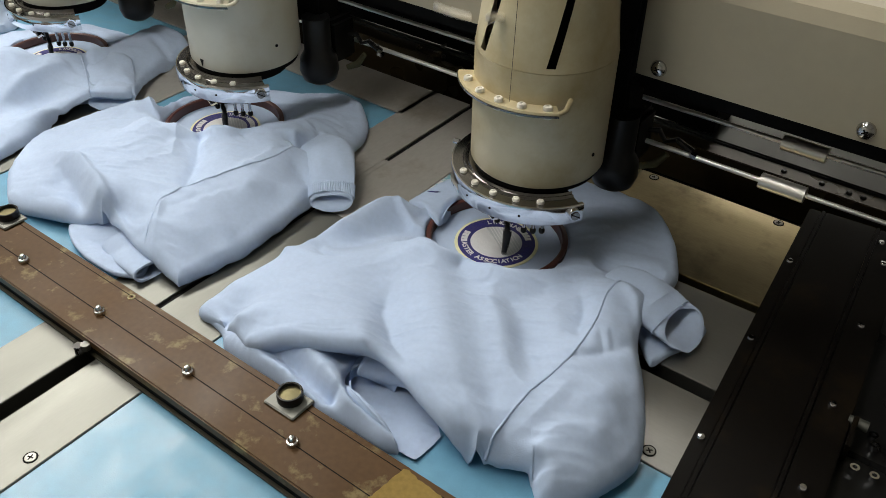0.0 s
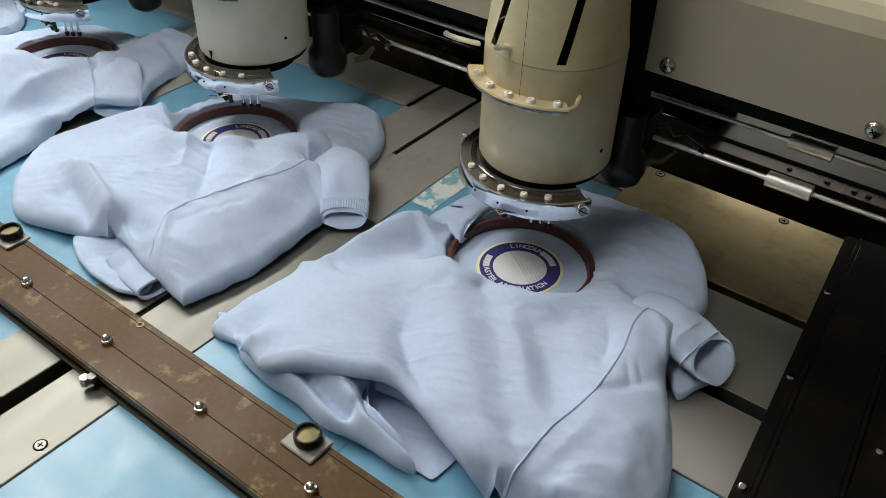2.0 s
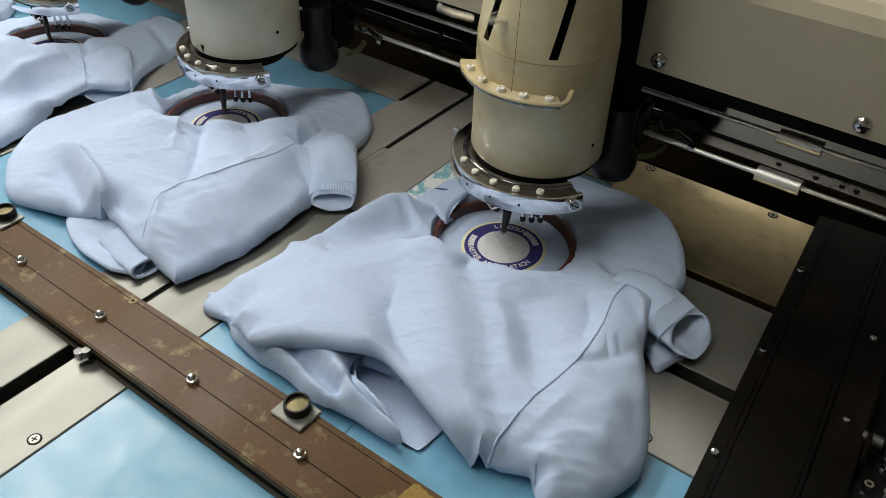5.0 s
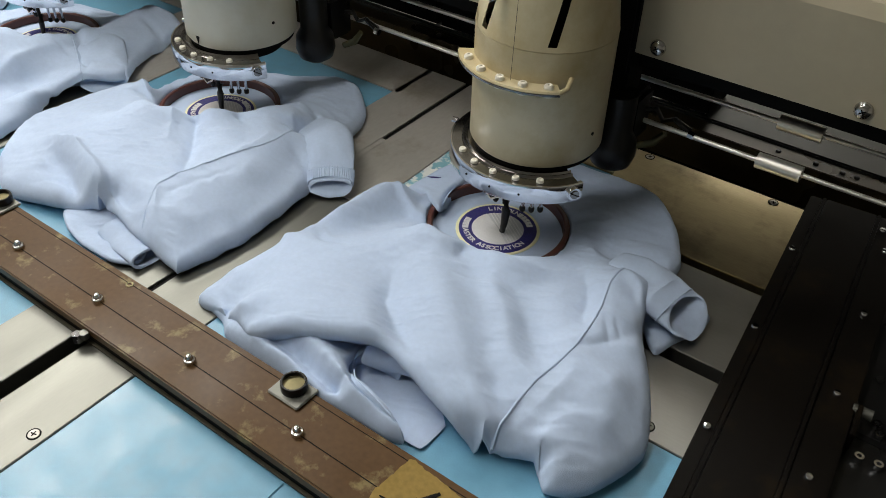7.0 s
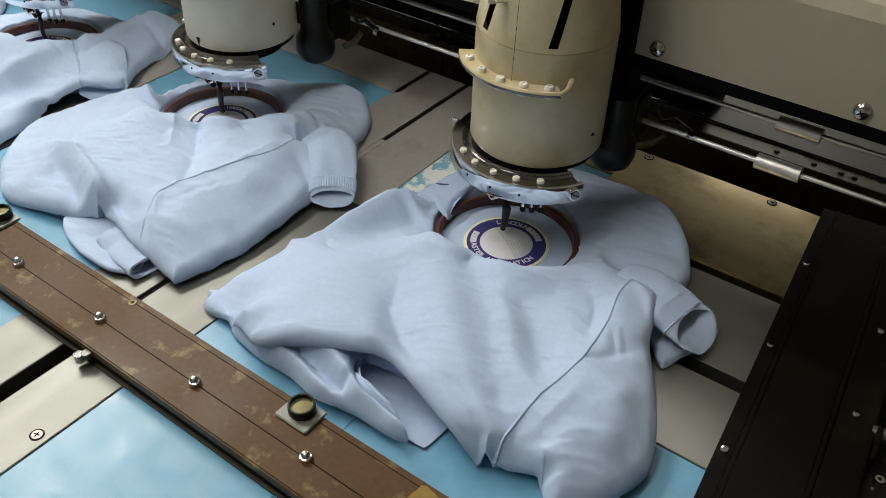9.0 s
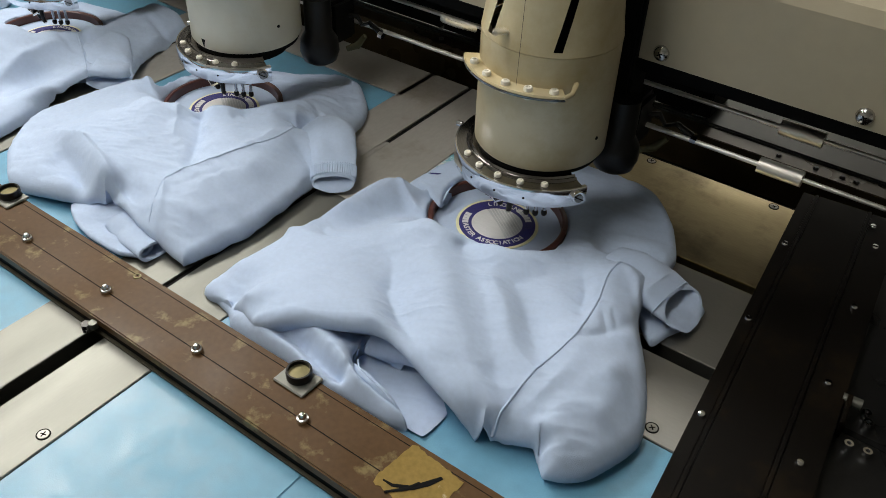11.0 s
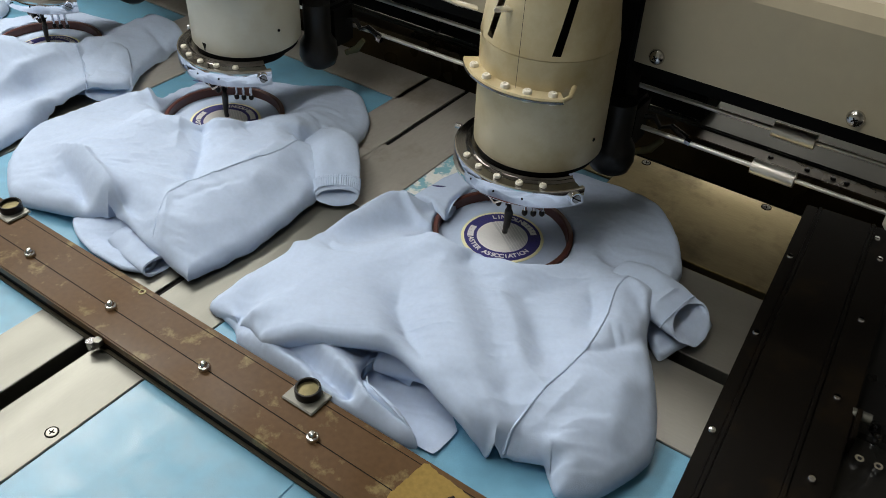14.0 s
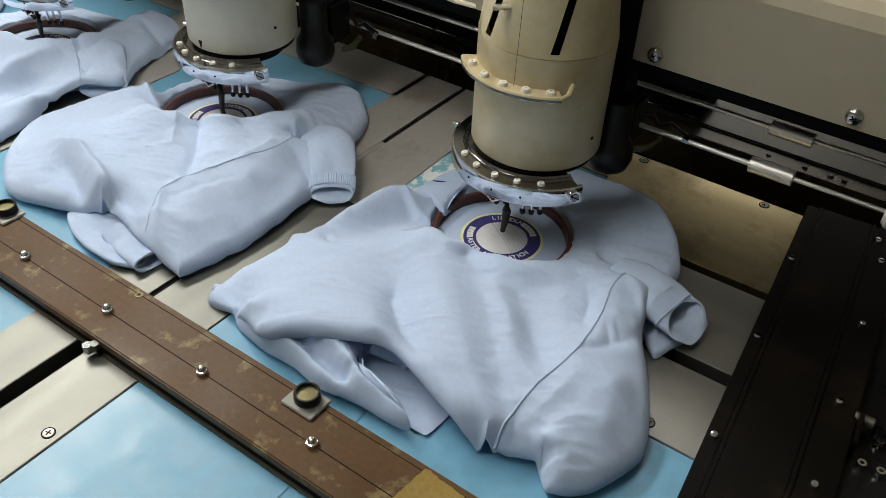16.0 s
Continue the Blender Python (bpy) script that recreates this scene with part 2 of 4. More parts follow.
def table():
    t = empty("machine_table", pose(0, 0, 0), "embroidery machine table of blue laminate and brushed steel plates", "table")
    part("base_frame", box(-2.2, 0.9, -0.9, 0.24, -0.30, -0.024), VOID, t, "black steel table frame")
    for leg_x in (-2.1, -0.6, 0.8):
        part("leg", box(leg_x - 0.04, leg_x + 0.04, -0.75, 0.2, -0.85, -0.30), VOID, t)
    for k in range(4):
        o = -0.4 * k
        right = 0.322 if k == 0 else o + 0.125
        if k == 0:
            part("laminate_panel", box(-0.1345, 0.0365, -0.9, 0.17, -0.022, 0.0, 0.0008), BLUE, t, "light blue laminate panel")
            part("laminate_panel", box(0.0368, right, -0.9, -0.147, -0.022, 0.0, 0.0008), BLUE, t)
            for y0, y1 in ((-0.1466, -0.0575), (-0.0425, 0.0725), (0.0835, 0.236)):
                part("steel_plate", box(0.037, right, y0, y1, -0.02, 0.001, 0.0006), STEEL_REFLECT if y0 > 0.08 else STEEL_GREY, t, "brushed steel plate")
            part("steel_plate", box(-0.1345, 0.0365, 0.1705, 0.236, -0.02, 0.001, 0.0006), STEEL_REFLECT, t)
        else:
            part("laminate_panel", box(o - 0.1345, o + 0.1335, -0.9, 0.165, -0.022, 0.0, 0.0008), BLUE, t)
            part("steel_plate", box(o - 0.1345, o + 0.1335, 0.1655, 0.24, -0.02, 0.001, 0.0006), STEEL_REAR, t)
        j = o - 0.2055
        part("steel_strip", box(j + 0.0085, o - 0.135, -0.9, -0.3, -0.02, 0.001, 0.0006), STEEL, t, "brushed steel joint strip")
        part("steel_strip", box(j - 0.069, j - 0.0085, -0.9, -0.3, -0.02, 0.001, 0.0006), STEEL, t)
        # one strip in two tones: its rear length takes the brightened steel
        for y0, y1, mat in ((-0.2996, -0.0503, STEEL), (-0.05, 0.24, STEEL_REAR)):
            part("steel_strip", box(j - 0.001, o - 0.135, y0, y1, -0.02, 0.001, 0.0004), mat, t)
            part("steel_strip", box(j - 0.069, j - 0.0075, y0, y1, -0.02, 0.001, 0.0004), mat, t)
        part("joint_strip", box(j - 0.0074, j - 0.0011, -0.05, 0.067, -0.012, 0.0008), STEEL_REAR, t)
        # black slot, widened to take in the shadow along its edge
        part("slot", box(j - 0.0074, j - 0.0011, 0.067, 0.2395, -0.012, -0.0015), VOID, t)
        part("slot", box(j - 0.0074, j - 0.0011, -0.2996, -0.05, -0.012, -0.0015), VOID, t)
        for sx, sy in ((j + 0.06, -0.43), (j - 0.05, -0.72), (j + 0.02, 0.235)):
            flat_screw(t, sx, sy, 20 * k + 15)
    for sx in (0.055, 0.20):
        flat_screw(t, sx, 0.228, 25)
    flat_screw(t, 0.226, -0.135, 40)
    part("side_panel", box(0.3226, 0.9, -0.9, 0.236, -0.02, 0.002, 0.0008), IRON, t, "black steel side panel")
    part("panel_groove", box(0.3226, 0.9, -0.046, -0.040, 0.0016, 0.0026), VOID, t)
    part("marking_tape", box(-0.134, -0.104, 0.005, 0.135, 0.0001, 0.0006), PAPER, t, "torn white tape with teal patches")
    return t


table()


# ---- pantograph: brown front bar and black end bar ----
def pantograph():
    p = empty("pantograph", pose(0, 0, 0), "moving brown bar frame that carries the hoops", "embroidery frame")
    bar = part("front_bar", box(-2.0, 0.30, -0.335, -0.272, 0.010, 0.020, 0.0012), BROWN, p, "worn brown anodised bar with scratches")
    part("groove", box(-2.0, 0.30, -0.3093, -0.3085, 0.0196, 0.0202), VOID, bar)
    part("groove", box(-2.0, 0.30, -0.2785, -0.2779, 0.0196, 0.0202), VOID, bar)
    # recessed black strip paints the shadow gap below the bar's near edge
    part("lower_flange", box(-2.0, 0.30, -0.3335, -0.280, 0.0022, 0.0098), VOID, p, "black strip for the shadow under the bar")
    part("flange_lip", box(-2.0, 0.30, -0.3368, -0.3337, 0.0014, 0.0030), BROWN_SIDE, p, "olive lip along the bar")
    for k in range(-14, 2):
        part("acorn_nut", lathe([(0, 0.0085), (0.0020, 0.0079), (0.0031, 0.0055), (0.0033, 0.0042), (0.0046, 0.0038), (0.0050, 0.003), (0.0050, 0.0)], 12), DULL_CHROME, p, smooth=True).location = (-0.104 + 0.119 * k, -0.309, 0.020)
    for k in range(4):
        o = -0.4 * k
        part("clamp_plate", box(-0.016, 0.016, -0.013, 0.012, 0, 0.0025, 0.0008), STEEL, p).location = (-0.016 + o, -0.281, 0.0203)
        kn = part("clamp_knob", lathe([(0.0085, 0.004), (0.009, 0.0075), (0.0104, 0.0075), (0.0108, 0.0065), (0.0108, 0.0)], 28), IRON, p, "black clamp knob with brass face", smooth=True)
        kn.location = (-0.017 + o, -0.279, 0.0228)
        part("knob_face", lathe([(0, 0.0045), (0.0088, 0.0042)], 24), BRASS, kn)
        part("bolt_hole", lathe([(0.0022, -0.004), (0.0022, 0.0006), (0.0034, 0.0006), (0.0038, 0.0)], 16), BRASS, p).location = (-0.219 + o, -0.279, 0.020)
        guide = part("guide_bolt", rod((0, -0.003, 0), (0, 0.012, 0), 0.0035, 6), CHROME, p, smooth=False)
        guide.location = (-0.209 + o, -0.342, 0.008)
        part("guide_nut", rod((0, 0, -0.004), (0, 0, 0.004), 0.0045, 6), CHROME, guide).location = (-0.0005, 0.0, 0.002)
        part("guide_nut", rod((0, 0, -0.003), (0, 0, 0.003), 0.0042, 6), STEEL, guide).location = (0.004, 0.004, 0.004)
    # a torn square of parcel tape near the bar's end
    bm = bmesh.new()
    n = 14
    rim = [bm.verts.new((0.0015 * noise.noise(Vector((k * 0.9, 3, 1))) + x, y + 0.002 * noise.noise(Vector((k * 1.3, 7, 2))), 0.0)) for k, (x, y) in enumerate(
        [(-0.004 + 0.046 * i / n, 0.0) for i in range(n)] + [(0.044, 0.042 * i / n) for i in range(n)] + [(0.044 - 0.05 * i / n, 0.044) for i in range(n)] + [(-0.006, 0.044 - 0.042 * i / n) for i in range(n)])]
    bm.faces.new(rim)
    tape = part("tape", bm, TAPE, p, "old yellowed torn parcel tape")
    tape.location = (0.097, -0.3195, 0.0206)
    tape.rotation_euler = (0, 0, radians(-6))
    bm = tube([(0.0, 0.006, 0), (0.008, 0.007, 0), (0.020, 0.015, 0), (0.026, 0.026, 0), (0.030, 0.036, 0)], [(0.0006, 0.0002), (0.0014, 0.0002), (0.002, 0.0002), (0.0024, 0.0002), (0.0014, 0.0002)], 6)
    part("pen_mark", bm, VOID, tape).location = (0, 0, 0.0003)
    part("pen_mark", tube([(0.008, -0.001, 0), (0.018, 0.012, 0), (0.021, 0.022, 0)], [(0.001, 0.0002), (0.0016, 0.0002), (0.001, 0.0002)], 6), VOID, tape).location = (0, 0, 0.0005)
    return p


panto = pantograph()


def end_bar():
    e = empty("end_bar", pose(0, 0, 0), "black anodised end bar of the moving frame", "machine bar")
    m = Matrix.Translation((0.2385, 0.035, 0)) @ Matrix.Rotation(radians(4.4), 4, "Z")
    for args in ((0.0, 0.012, -0.5, 0.215, 0.006, 0.0185), (0.0123, 0.016, -0.5, 0.215, 0.006, 0.0205), (0.0163, 0.066, -0.5, 0.215, 0.006, 0.0195),
                 (0.0663, 0.070, -0.5, 0.215, 0.006, 0.0205), (0.0703, 0.099, -0.5, 0.215, 0.006, 0.0185)):
        part("bar_section", box(*args, 0.0008), BLACK, e).matrix_local = m
    for sx, sy in ((0.006, 0.109), (0.006, -0.02), (0.006, -0.15), (0.083, -0.06), (0.083, 0.05), (0.083, 0.155), (0.083, -0.155), (0.075, 0.19)):
        part("bar_screw", screw(0.0034, 0.003), CHROME, e, smooth=True).matrix_local = m @ Matrix.Translation((sx, sy, 0.0185))
    pin = part("pivot_pin", rod((0.097, -0.066, 0.016), (0.112, -0.066, 0.016), 0.0045, 16), STEEL, e, "grey steel pivot pin", smooth=True)
    pin.matrix_local = m
    part("bracket", box(0.100, 0.104, -0.10, -0.064, 0.004, 0.022, 0.0008), BLACK, e).matrix_local = m
    for sx, sy in ((0.118, -0.062), (0.121, -0.072), (0.112, -0.103), (0.126, -0.103)):
        part("bracket_bolt", lathe([(0.0015, 0.001), (0.0018, 0.004), (0.0036, 0.004), (0.004, 0.0)], 14), CHROME, e, smooth=True).matrix_local = m @ Matrix.Translation((sx, sy, 0.004))
    return e


ebar = end_bar()


# ---- beam, rods and dark channel behind the heads ----
def beam():
    b = empty("machine_beam", pose(0, 0, 0), "beige enamelled machine beam behind the heads", "machine beam")
    bm = bmesh.new()
    prof = [(0.12, 0.173), (0.12, 0.258), (0.125, 0.270), (0.137, 0.277), (0.40, 0.285), (0.40, 0.173)]
    rows = [[bm.verts.new((x, y, z)) for y, z in prof] for x in (-2.4, 1.0)]
    for i in range(len(prof)):
        bm.faces.new((rows[0][i], rows[1][i], rows[1][(i + 1) % 6], rows[0][(i + 1) % 6]))
    bm.faces.new(rows[0]), bm.faces.new(rows[1][::-1])
    part("cover", bm, BEIGE, b)
    # plain black slab that makes the beam's underside dark
    part("underside_rail", box(-2.4, 1.0, 0.135, 0.40, 0.152, 0.1727, 0.002), VOID, b)
    for k in range(-12, 4):
        s = part("bolt", lathe([(0, 0.005), (0.005, 0.0045), (0.0075, 0.002), (0.008, 0.0)], 16), DULL_CHROME, b, smooth=True)
        s.matrix_local = pose(0.0785 + 0.1845 * k, 0.12, 0.184, 90, 0, 0)
        for turn in (30, 120):
            part("cross_slot", box(-0.0028, 0.0028, -0.0005, 0.0005, 0.0042, 0.0052), VOID, s).rotation_euler = (0, 0, radians(turn))


beam()


def rails():
    r = empty("drive_rails", pose(0, 0, 0), "steel drive rods over black channels", "machine rail")
    part("channel", box(-2.4, 1.0, 0.2403, 0.31, -0.06, -0.03), VOID, r)
    part("strip", box(-2.4, 1.0, 0.285, 0.310, -0.028, 0.022, 0.001), TAN, r, "tan enamelled rail strip")
    part("sheet", box(-2.4, 1.0, 0.3103, 0.60, 0.0, 0.026, 0.002), GREY, r, "grey-green sheet metal tray")
    for o in (0.0, -0.4, -0.8, -1.2):
        part("black_box", box(o - 0.31, o + 0.083, 0.315, 0.38, 0.0265, 0.062, 0.002), VOID, r)
        part("box_edge", rod((o - 0.31, 0.314, 0.0285), (o + 0.083, 0.314, 0.0285), 0.0012, 8), CHROME, r)
    for y, z, q in ((0.149, 0.0907, 0.0026), (0.196, 0.111, 0.0026)):
        part("rod", rod((-2.4, y, z), (0.187, y, z), q), BRIGHT_ROD, r, "thin polished steel rod", smooth=True)
        part("coupling", rod((0.187, y, z), (0.2295, y, z), 0.0078, 28), BRIGHT_ROD, r, "polished steel coupling", smooth=True)
        part("rod", rod((0.2295, y, z), (1.0, y, z), q * 0.9), BRIGHT_ROD, r, smooth=True)
    for x in (0.176, 0.218, 0.247, 0.262, -0.21, -0.30):
        part("rail_screw", screw(0.0032, 0.003), IRON, r, smooth=True).location = (x, 0.297, 0.022)
    return r


rails()

knob = empty("white_knob", pose(0.315, 0.149, 0.0907), "white plastic end cap on a steel rod", "end cap")
part("cap", lathe([(0, 0.0), (0.011, 0.0), (0.015, 0.004), (0.016, 0.012), (0.016, 0.05), (0, 0.05)], 32), WHITE, knob, smooth=True).rotation_euler = (0, radians(90), 0)


# ---- sewing heads ----
HC = (0.0, 0.047)
ROW = [(-0.394, -0.0135), (-0.727, -0.030), (-1.06, -0.047)]  # the other heads along the machine


def polar(r, a, z):
    return (HC[0] + r * math.cos(radians(a)), HC[1] + r * math.sin(radians(a)), z)


def slotted_cone(at):
    """The tapering top of the head, with long narrow openings cut through it."""
    bm = bmesh.new()
    heights = [0.2125, 0.217, 0.225, 0.235, 0.245, 0.26, 0.275, 0.29, 0.31, 0.36]
    radius = lambda z: 0.0642 if z < 0.213 else 0.0642 - 0.012 * ((z - 0.2125) / 0.1) ** 0.9
    cuts = [(236, 244), (299.5, 306.5), (20, 27), (80, 87), (140, 147)]
    stops = sorted({a for c in cuts for a in c} | set(range(0, 360, 6)))
    grid = [[bm.verts.new((at[0] + radius(z) * math.cos(radians(a + 210 * (z - 0.2125))), at[1] + radius(z) * math.sin(radians(a + 210 * (z - 0.2125))), z)) for z in heights] for a in stops]
    for i, a in enumerate(stops):
        k = (i + 1) % len(stops)
        for j in range(len(heights) - 1):
            if j > 0 and any(c0 <= a < c1 for c0, c1 in cuts):
                continue
            bm.faces.new((grid[i][j], grid[k][j], grid[k][j + 1], grid[i][j + 1]))
    return bm


def sewing_head():
    h = empty("sewing_head", pose(0, 0, 0), "cream enamelled embroidery head with chrome ring and needles", "sewing head", "sewing heads")
    at = (HC[0], HC[1], 0)
    part("body", lathe([(0.055, 0.098), (0.062, 0.098), (0.064, 0.101), (0.064, 0.2115), (0.0632, 0.2122), (0.055, 0.2122)], 72, at), CREAM, h, "yellowed cream enamel barrel", smooth=True)
    part("cone", slotted_cone(at), CREAM, h, "cream cone with long open slots", smooth=True)
    # plain black cylinder that darkens the view through the cone's openings
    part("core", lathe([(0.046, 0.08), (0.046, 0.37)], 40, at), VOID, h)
    part("arm", box(-0.042, 0.042, 0.112, 0.20, 0.19, 0.36, 0.006), BEIGE, h)
    # black ring painted for the shadow under the barrel
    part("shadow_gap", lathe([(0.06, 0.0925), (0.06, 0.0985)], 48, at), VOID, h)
    part("collar", lathe([(0.0635, 0.1805), (0.0775, 0.1805), (0.0785, 0.182), (0.0775, 0.1838), (0.0635, 0.1838)], 32, at, 214, 311, closed=True), CREAM, h, smooth=True)
    part("collar_edge", lathe([(0.0775, 0.1795), (0.0788, 0.1795), (0.0788, 0.1815), (0.0775, 0.1815)], 32, at, 216, 311, closed=True), DARK_CHROME, h)
    part("collar_tab", tube([polar(0.0775, 310, 0.182), polar(0.074, 316, 0.184), polar(0.064, 322, 0.188)], [0.0022, 0.0024, 0.0026], 10), CREAM, h, smooth=True)
    for a in (230, 250, 268.5, 286, 304):
        s = part("collar_screw", lathe([(0, 0.0026), (0.0016, 0.0026), (0.0018, 0.0036), (0.0034, 0.0034), (0.0042, 0.002), (0.0042, 0.0)], 16), WHITE, h, smooth=True)
        s.location = polar(0.0712, a, 0.1838)
        part("washer", lathe([(0.0048, -0.0026), (0.0048, -0.0008), (0, -0.0008)], 14), WHITE, s).location = (0, 0, -0.0045)
    part("flange", lathe([(0.045, 0.084), (0.081, 0.084), (0.081, 0.0905), (0.0715, 0.0915), (0.070, 0.0940), (0.0685, 0.0925), (0.067, 0.0955), (0.0655, 0.0925), (0.045, 0.0925)], 72, at, 168, 331, closed=True), DARK_CHROME, h, "dark plated stepped flange", smooth=True)
    part("ring_band", lathe([(0.079, 0.0715), (0.0825, 0.0715), (0.083, 0.0725), (0.083, 0.0895), (0.0825, 0.0905), (0.079, 0.0905)], 72, at, 194, 334, closed=True), CHROME, h, "polished chrome band", smooth=True)
    for a in (252, 272, 292):
        part("band_hole", rod(polar(0.0822, a, 0.0805), polar(0.0834, a, 0.0805), 0.0011, 10), VOID, h)
    for a in (235, 252.5, 270.4, 288, 305.2):
        part("ring_screw", lathe([(0, 0.0022), (0.0015, 0.0022), (0.0017, 0.003), (0.0030, 0.0028), (0.0036, 0.0016), (0.0036, 0.0)], 16), WHITE, h, smooth=True).location = polar(0.0748, a, 0.0912)
    big = part("clamp_screw", rod(polar(0.081, 326.5, 0.083), polar(0.088, 326.5, 0.083), 0.0062, 20), CHROME, h, "large chrome clamp screw", smooth=True)
    part("screw_washer", rod(polar(0.0882, 326.5, 0.083), polar(0.0890, 326.5, 0.083), 0.0042, 16), DARK_CHROME, big)
    part("slot_cut", rod(polar(0.0885, 323.8, 0.0855), polar(0.0885, 329.2, 0.0805), 0.0008, 8), VOID, big)
    part("side_screw", rod(polar(0.083, 190, 0.088), polar(0.089, 190, 0.088), 0.003, 12), CHROME, h, smooth=True)
    for a in (240, 247, 256, 292.7, 303.4, 314):
        pin = part("needle_clamp", rod(polar(0.047, a, 0.041), polar(0.047, a, 0.085), 0.0017, 10), CHROME, h, smooth=True)
        part("clamp_end", lathe([(0, -0.002), (0.002, -0.0016), (0.003, 0.0), (0.003, 0.003), (0.0017, 0.0045)], 12, polar(0.047, a, 0.0385)), IRON, pin, smooth=True)
    part("needle_block", lathe([(0.030, 0.060), (0.043, 0.060), (0.043, 0.085), (0.030, 0.085)], 30, at, 235, 330, closed=True), IRON, h)
    part("lever_bracket", box(-0.026, -0.012, -0.006, 0.004, 0.046, 0.052, 0.001), IRON, h)
    part("lever_link", tube([(-0.022, -0.004, 0.05), (-0.012, -0.006, 0.044), (-0.003, -0.004, 0.05)], [0.0016, 0.0016, 0.0016], 8), CHROME, h, smooth=True)
    # a small hole in the barrel, drawn as a raised black dot
    part("set_screw", rod(polar(0.0632, 352, 0.125), polar(0.0645, 352, 0.125), 0.0018, 10), VOID, h)
    part("thread", rod(polar(0.0712, 277, 0.186), polar(0.0655, 277, 0.36), 0.00022, 5), IRON, h)
    # the black motor that hangs behind the head
    part("motor", lathe([(0, 0.050), (0.010, 0.051), (0.0205, 0.058), (0.0240, 0.069), (0.0225, 0.084), (0.0165, 0.094), (0.0165, 0.135), (0, 0.135)], 28, (0.056, 0.109, 0)), IRON, h, "glossy black round motor housing", smooth=True)
    # plain black block filling the dark region between head and beam
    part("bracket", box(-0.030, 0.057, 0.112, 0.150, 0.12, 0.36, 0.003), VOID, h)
    part("gear_case", box(0.020, 0.068, 0.122, 0.165, 0.070, 0.125, 0.005), IRON, h, "black oxide gear case behind the head")
    part("linkage", tube([(0.060, 0.150, 0.100), (0.078, 0.154, 0.104), (0.086, 0.154, 0.094), (0.098, 0.154, 0.100), (0.116, 0.154, 0.092)], [0.0025, 0.003, 0.0025, 0.003, 0.004], 8), IRON, h, smooth=True)
    part("linkage_nut", rod((0.116, 0.150, 0.092), (0.122, 0.150, 0.091), 0.0042, 6), CHROME, h)
    part("brass_tab", tube([(0.062, 0.152, 0.056), (0.080, 0.152, 0.066), (0.092, 0.152, 0.082)], [(0.002, 0.0035), (0.002, 0.0045), (0.002, 0.003)], 8), BRASS, h, "bent brass tab", smooth=True)
    for sx, sz in ((0.034, 0.118), (0.060, 0.112)):
        part("case_screw", rod((sx, 0.1225, sz), (sx, 0.1200, sz), 0.0018, 10), CHROME, h)
    part("cable", tube([(-0.062, 0.052, 0.195), (-0.071, 0.05, 0.21), (-0.070, 0.05, 0.24), (-0.064, 0.055, 0.28), (-0.066, 0.06, 0.36)], [0.0022] * 5, 8), IRON, h, smooth=True)
    part("red_wire", tube([(-0.062, 0.046, 0.22), (-0.069, 0.044, 0.24), (-0.060, 0.05, 0.27), (-0.062, 0.06, 0.36)], [0.0009] * 4, 6), HOOP, h, smooth=True)
    return h


def presser_foot():
    """The foot and needle bar that jump at every stitch; they hang at the sewing point."""
    bm = lathe([(0, 0.083), (0.0024, 0.083), (0.0024, 0.040), (0, 0.040)], 12)
    tube([(0.001, 0.001, 0.044), (0.0035, -0.002, 0.034), (0.003, -0.003, 0.018), (0.0005, -0.001, 0.007), (0, 0, 0.0065)], [(0.0045, 0.003), (0.005, 0.0032), (0.0038, 0.0026), (0.0026, 0.002), (0.001, 0.001)], 10, bm)
    lathe([(0.0012, 0.0045), (0.0026, 0.0045), (0.003, 0.0055), (0.003, 0.0065), (0.0012, 0.0065)], 14, bm=bm, closed=True)
    return bm


head = sewing_head()
foot = part("presser_foot", presser_foot(), IRON, head, "black steel presser foot", smooth=True)
needle = part("needle", rod((0, 0, 0.002), (0, 0, 0.05), 0.0005, 8), CHROME, head, "thin steel needle")
lever = part("take_up_lever", tube([(-0.060, 0.012, 0.232), (-0.070, -0.006, 0.240), (-0.076, -0.016, 0.246), (-0.073, -0.020, 0.250)], [(0.004, 0.0022), (0.0046, 0.0022), (0.004, 0.0022), (0.002, 0.0016)], 10), BRIGHT_ROD, head, "bright steel thread take-up lever", smooth=True)
part("take_up_lever", tube([(-0.012, -0.012, 0.252), (-0.014, -0.024, 0.255), (-0.010, -0.034, 0.258)], [(0.0045, 0.0022), (0.0045, 0.0022), (0.003, 0.0018)], 10), BRIGHT_ROD, head, smooth=True)
heads = [head] + [copy_thing(head, pose(x, y, 0)) for x, y in ROW]
for other in heads[1:]:  # stronger light on these is painted as a paler cream
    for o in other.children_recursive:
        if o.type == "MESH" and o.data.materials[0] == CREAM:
            o.material_slots[0].link, o.material_slots[0].material = "OBJECT", CREAM_LIT

arrow = bmesh.new()
tri = [arrow.verts.new(polar(0.0645, a, z)) for a, z in ((266, 0.110), (272, 0.110), (269, 0.099))]
arrow.faces.new(tri)
part("arrow_mark", arrow, VOID, heads[1], "small black painted arrow")


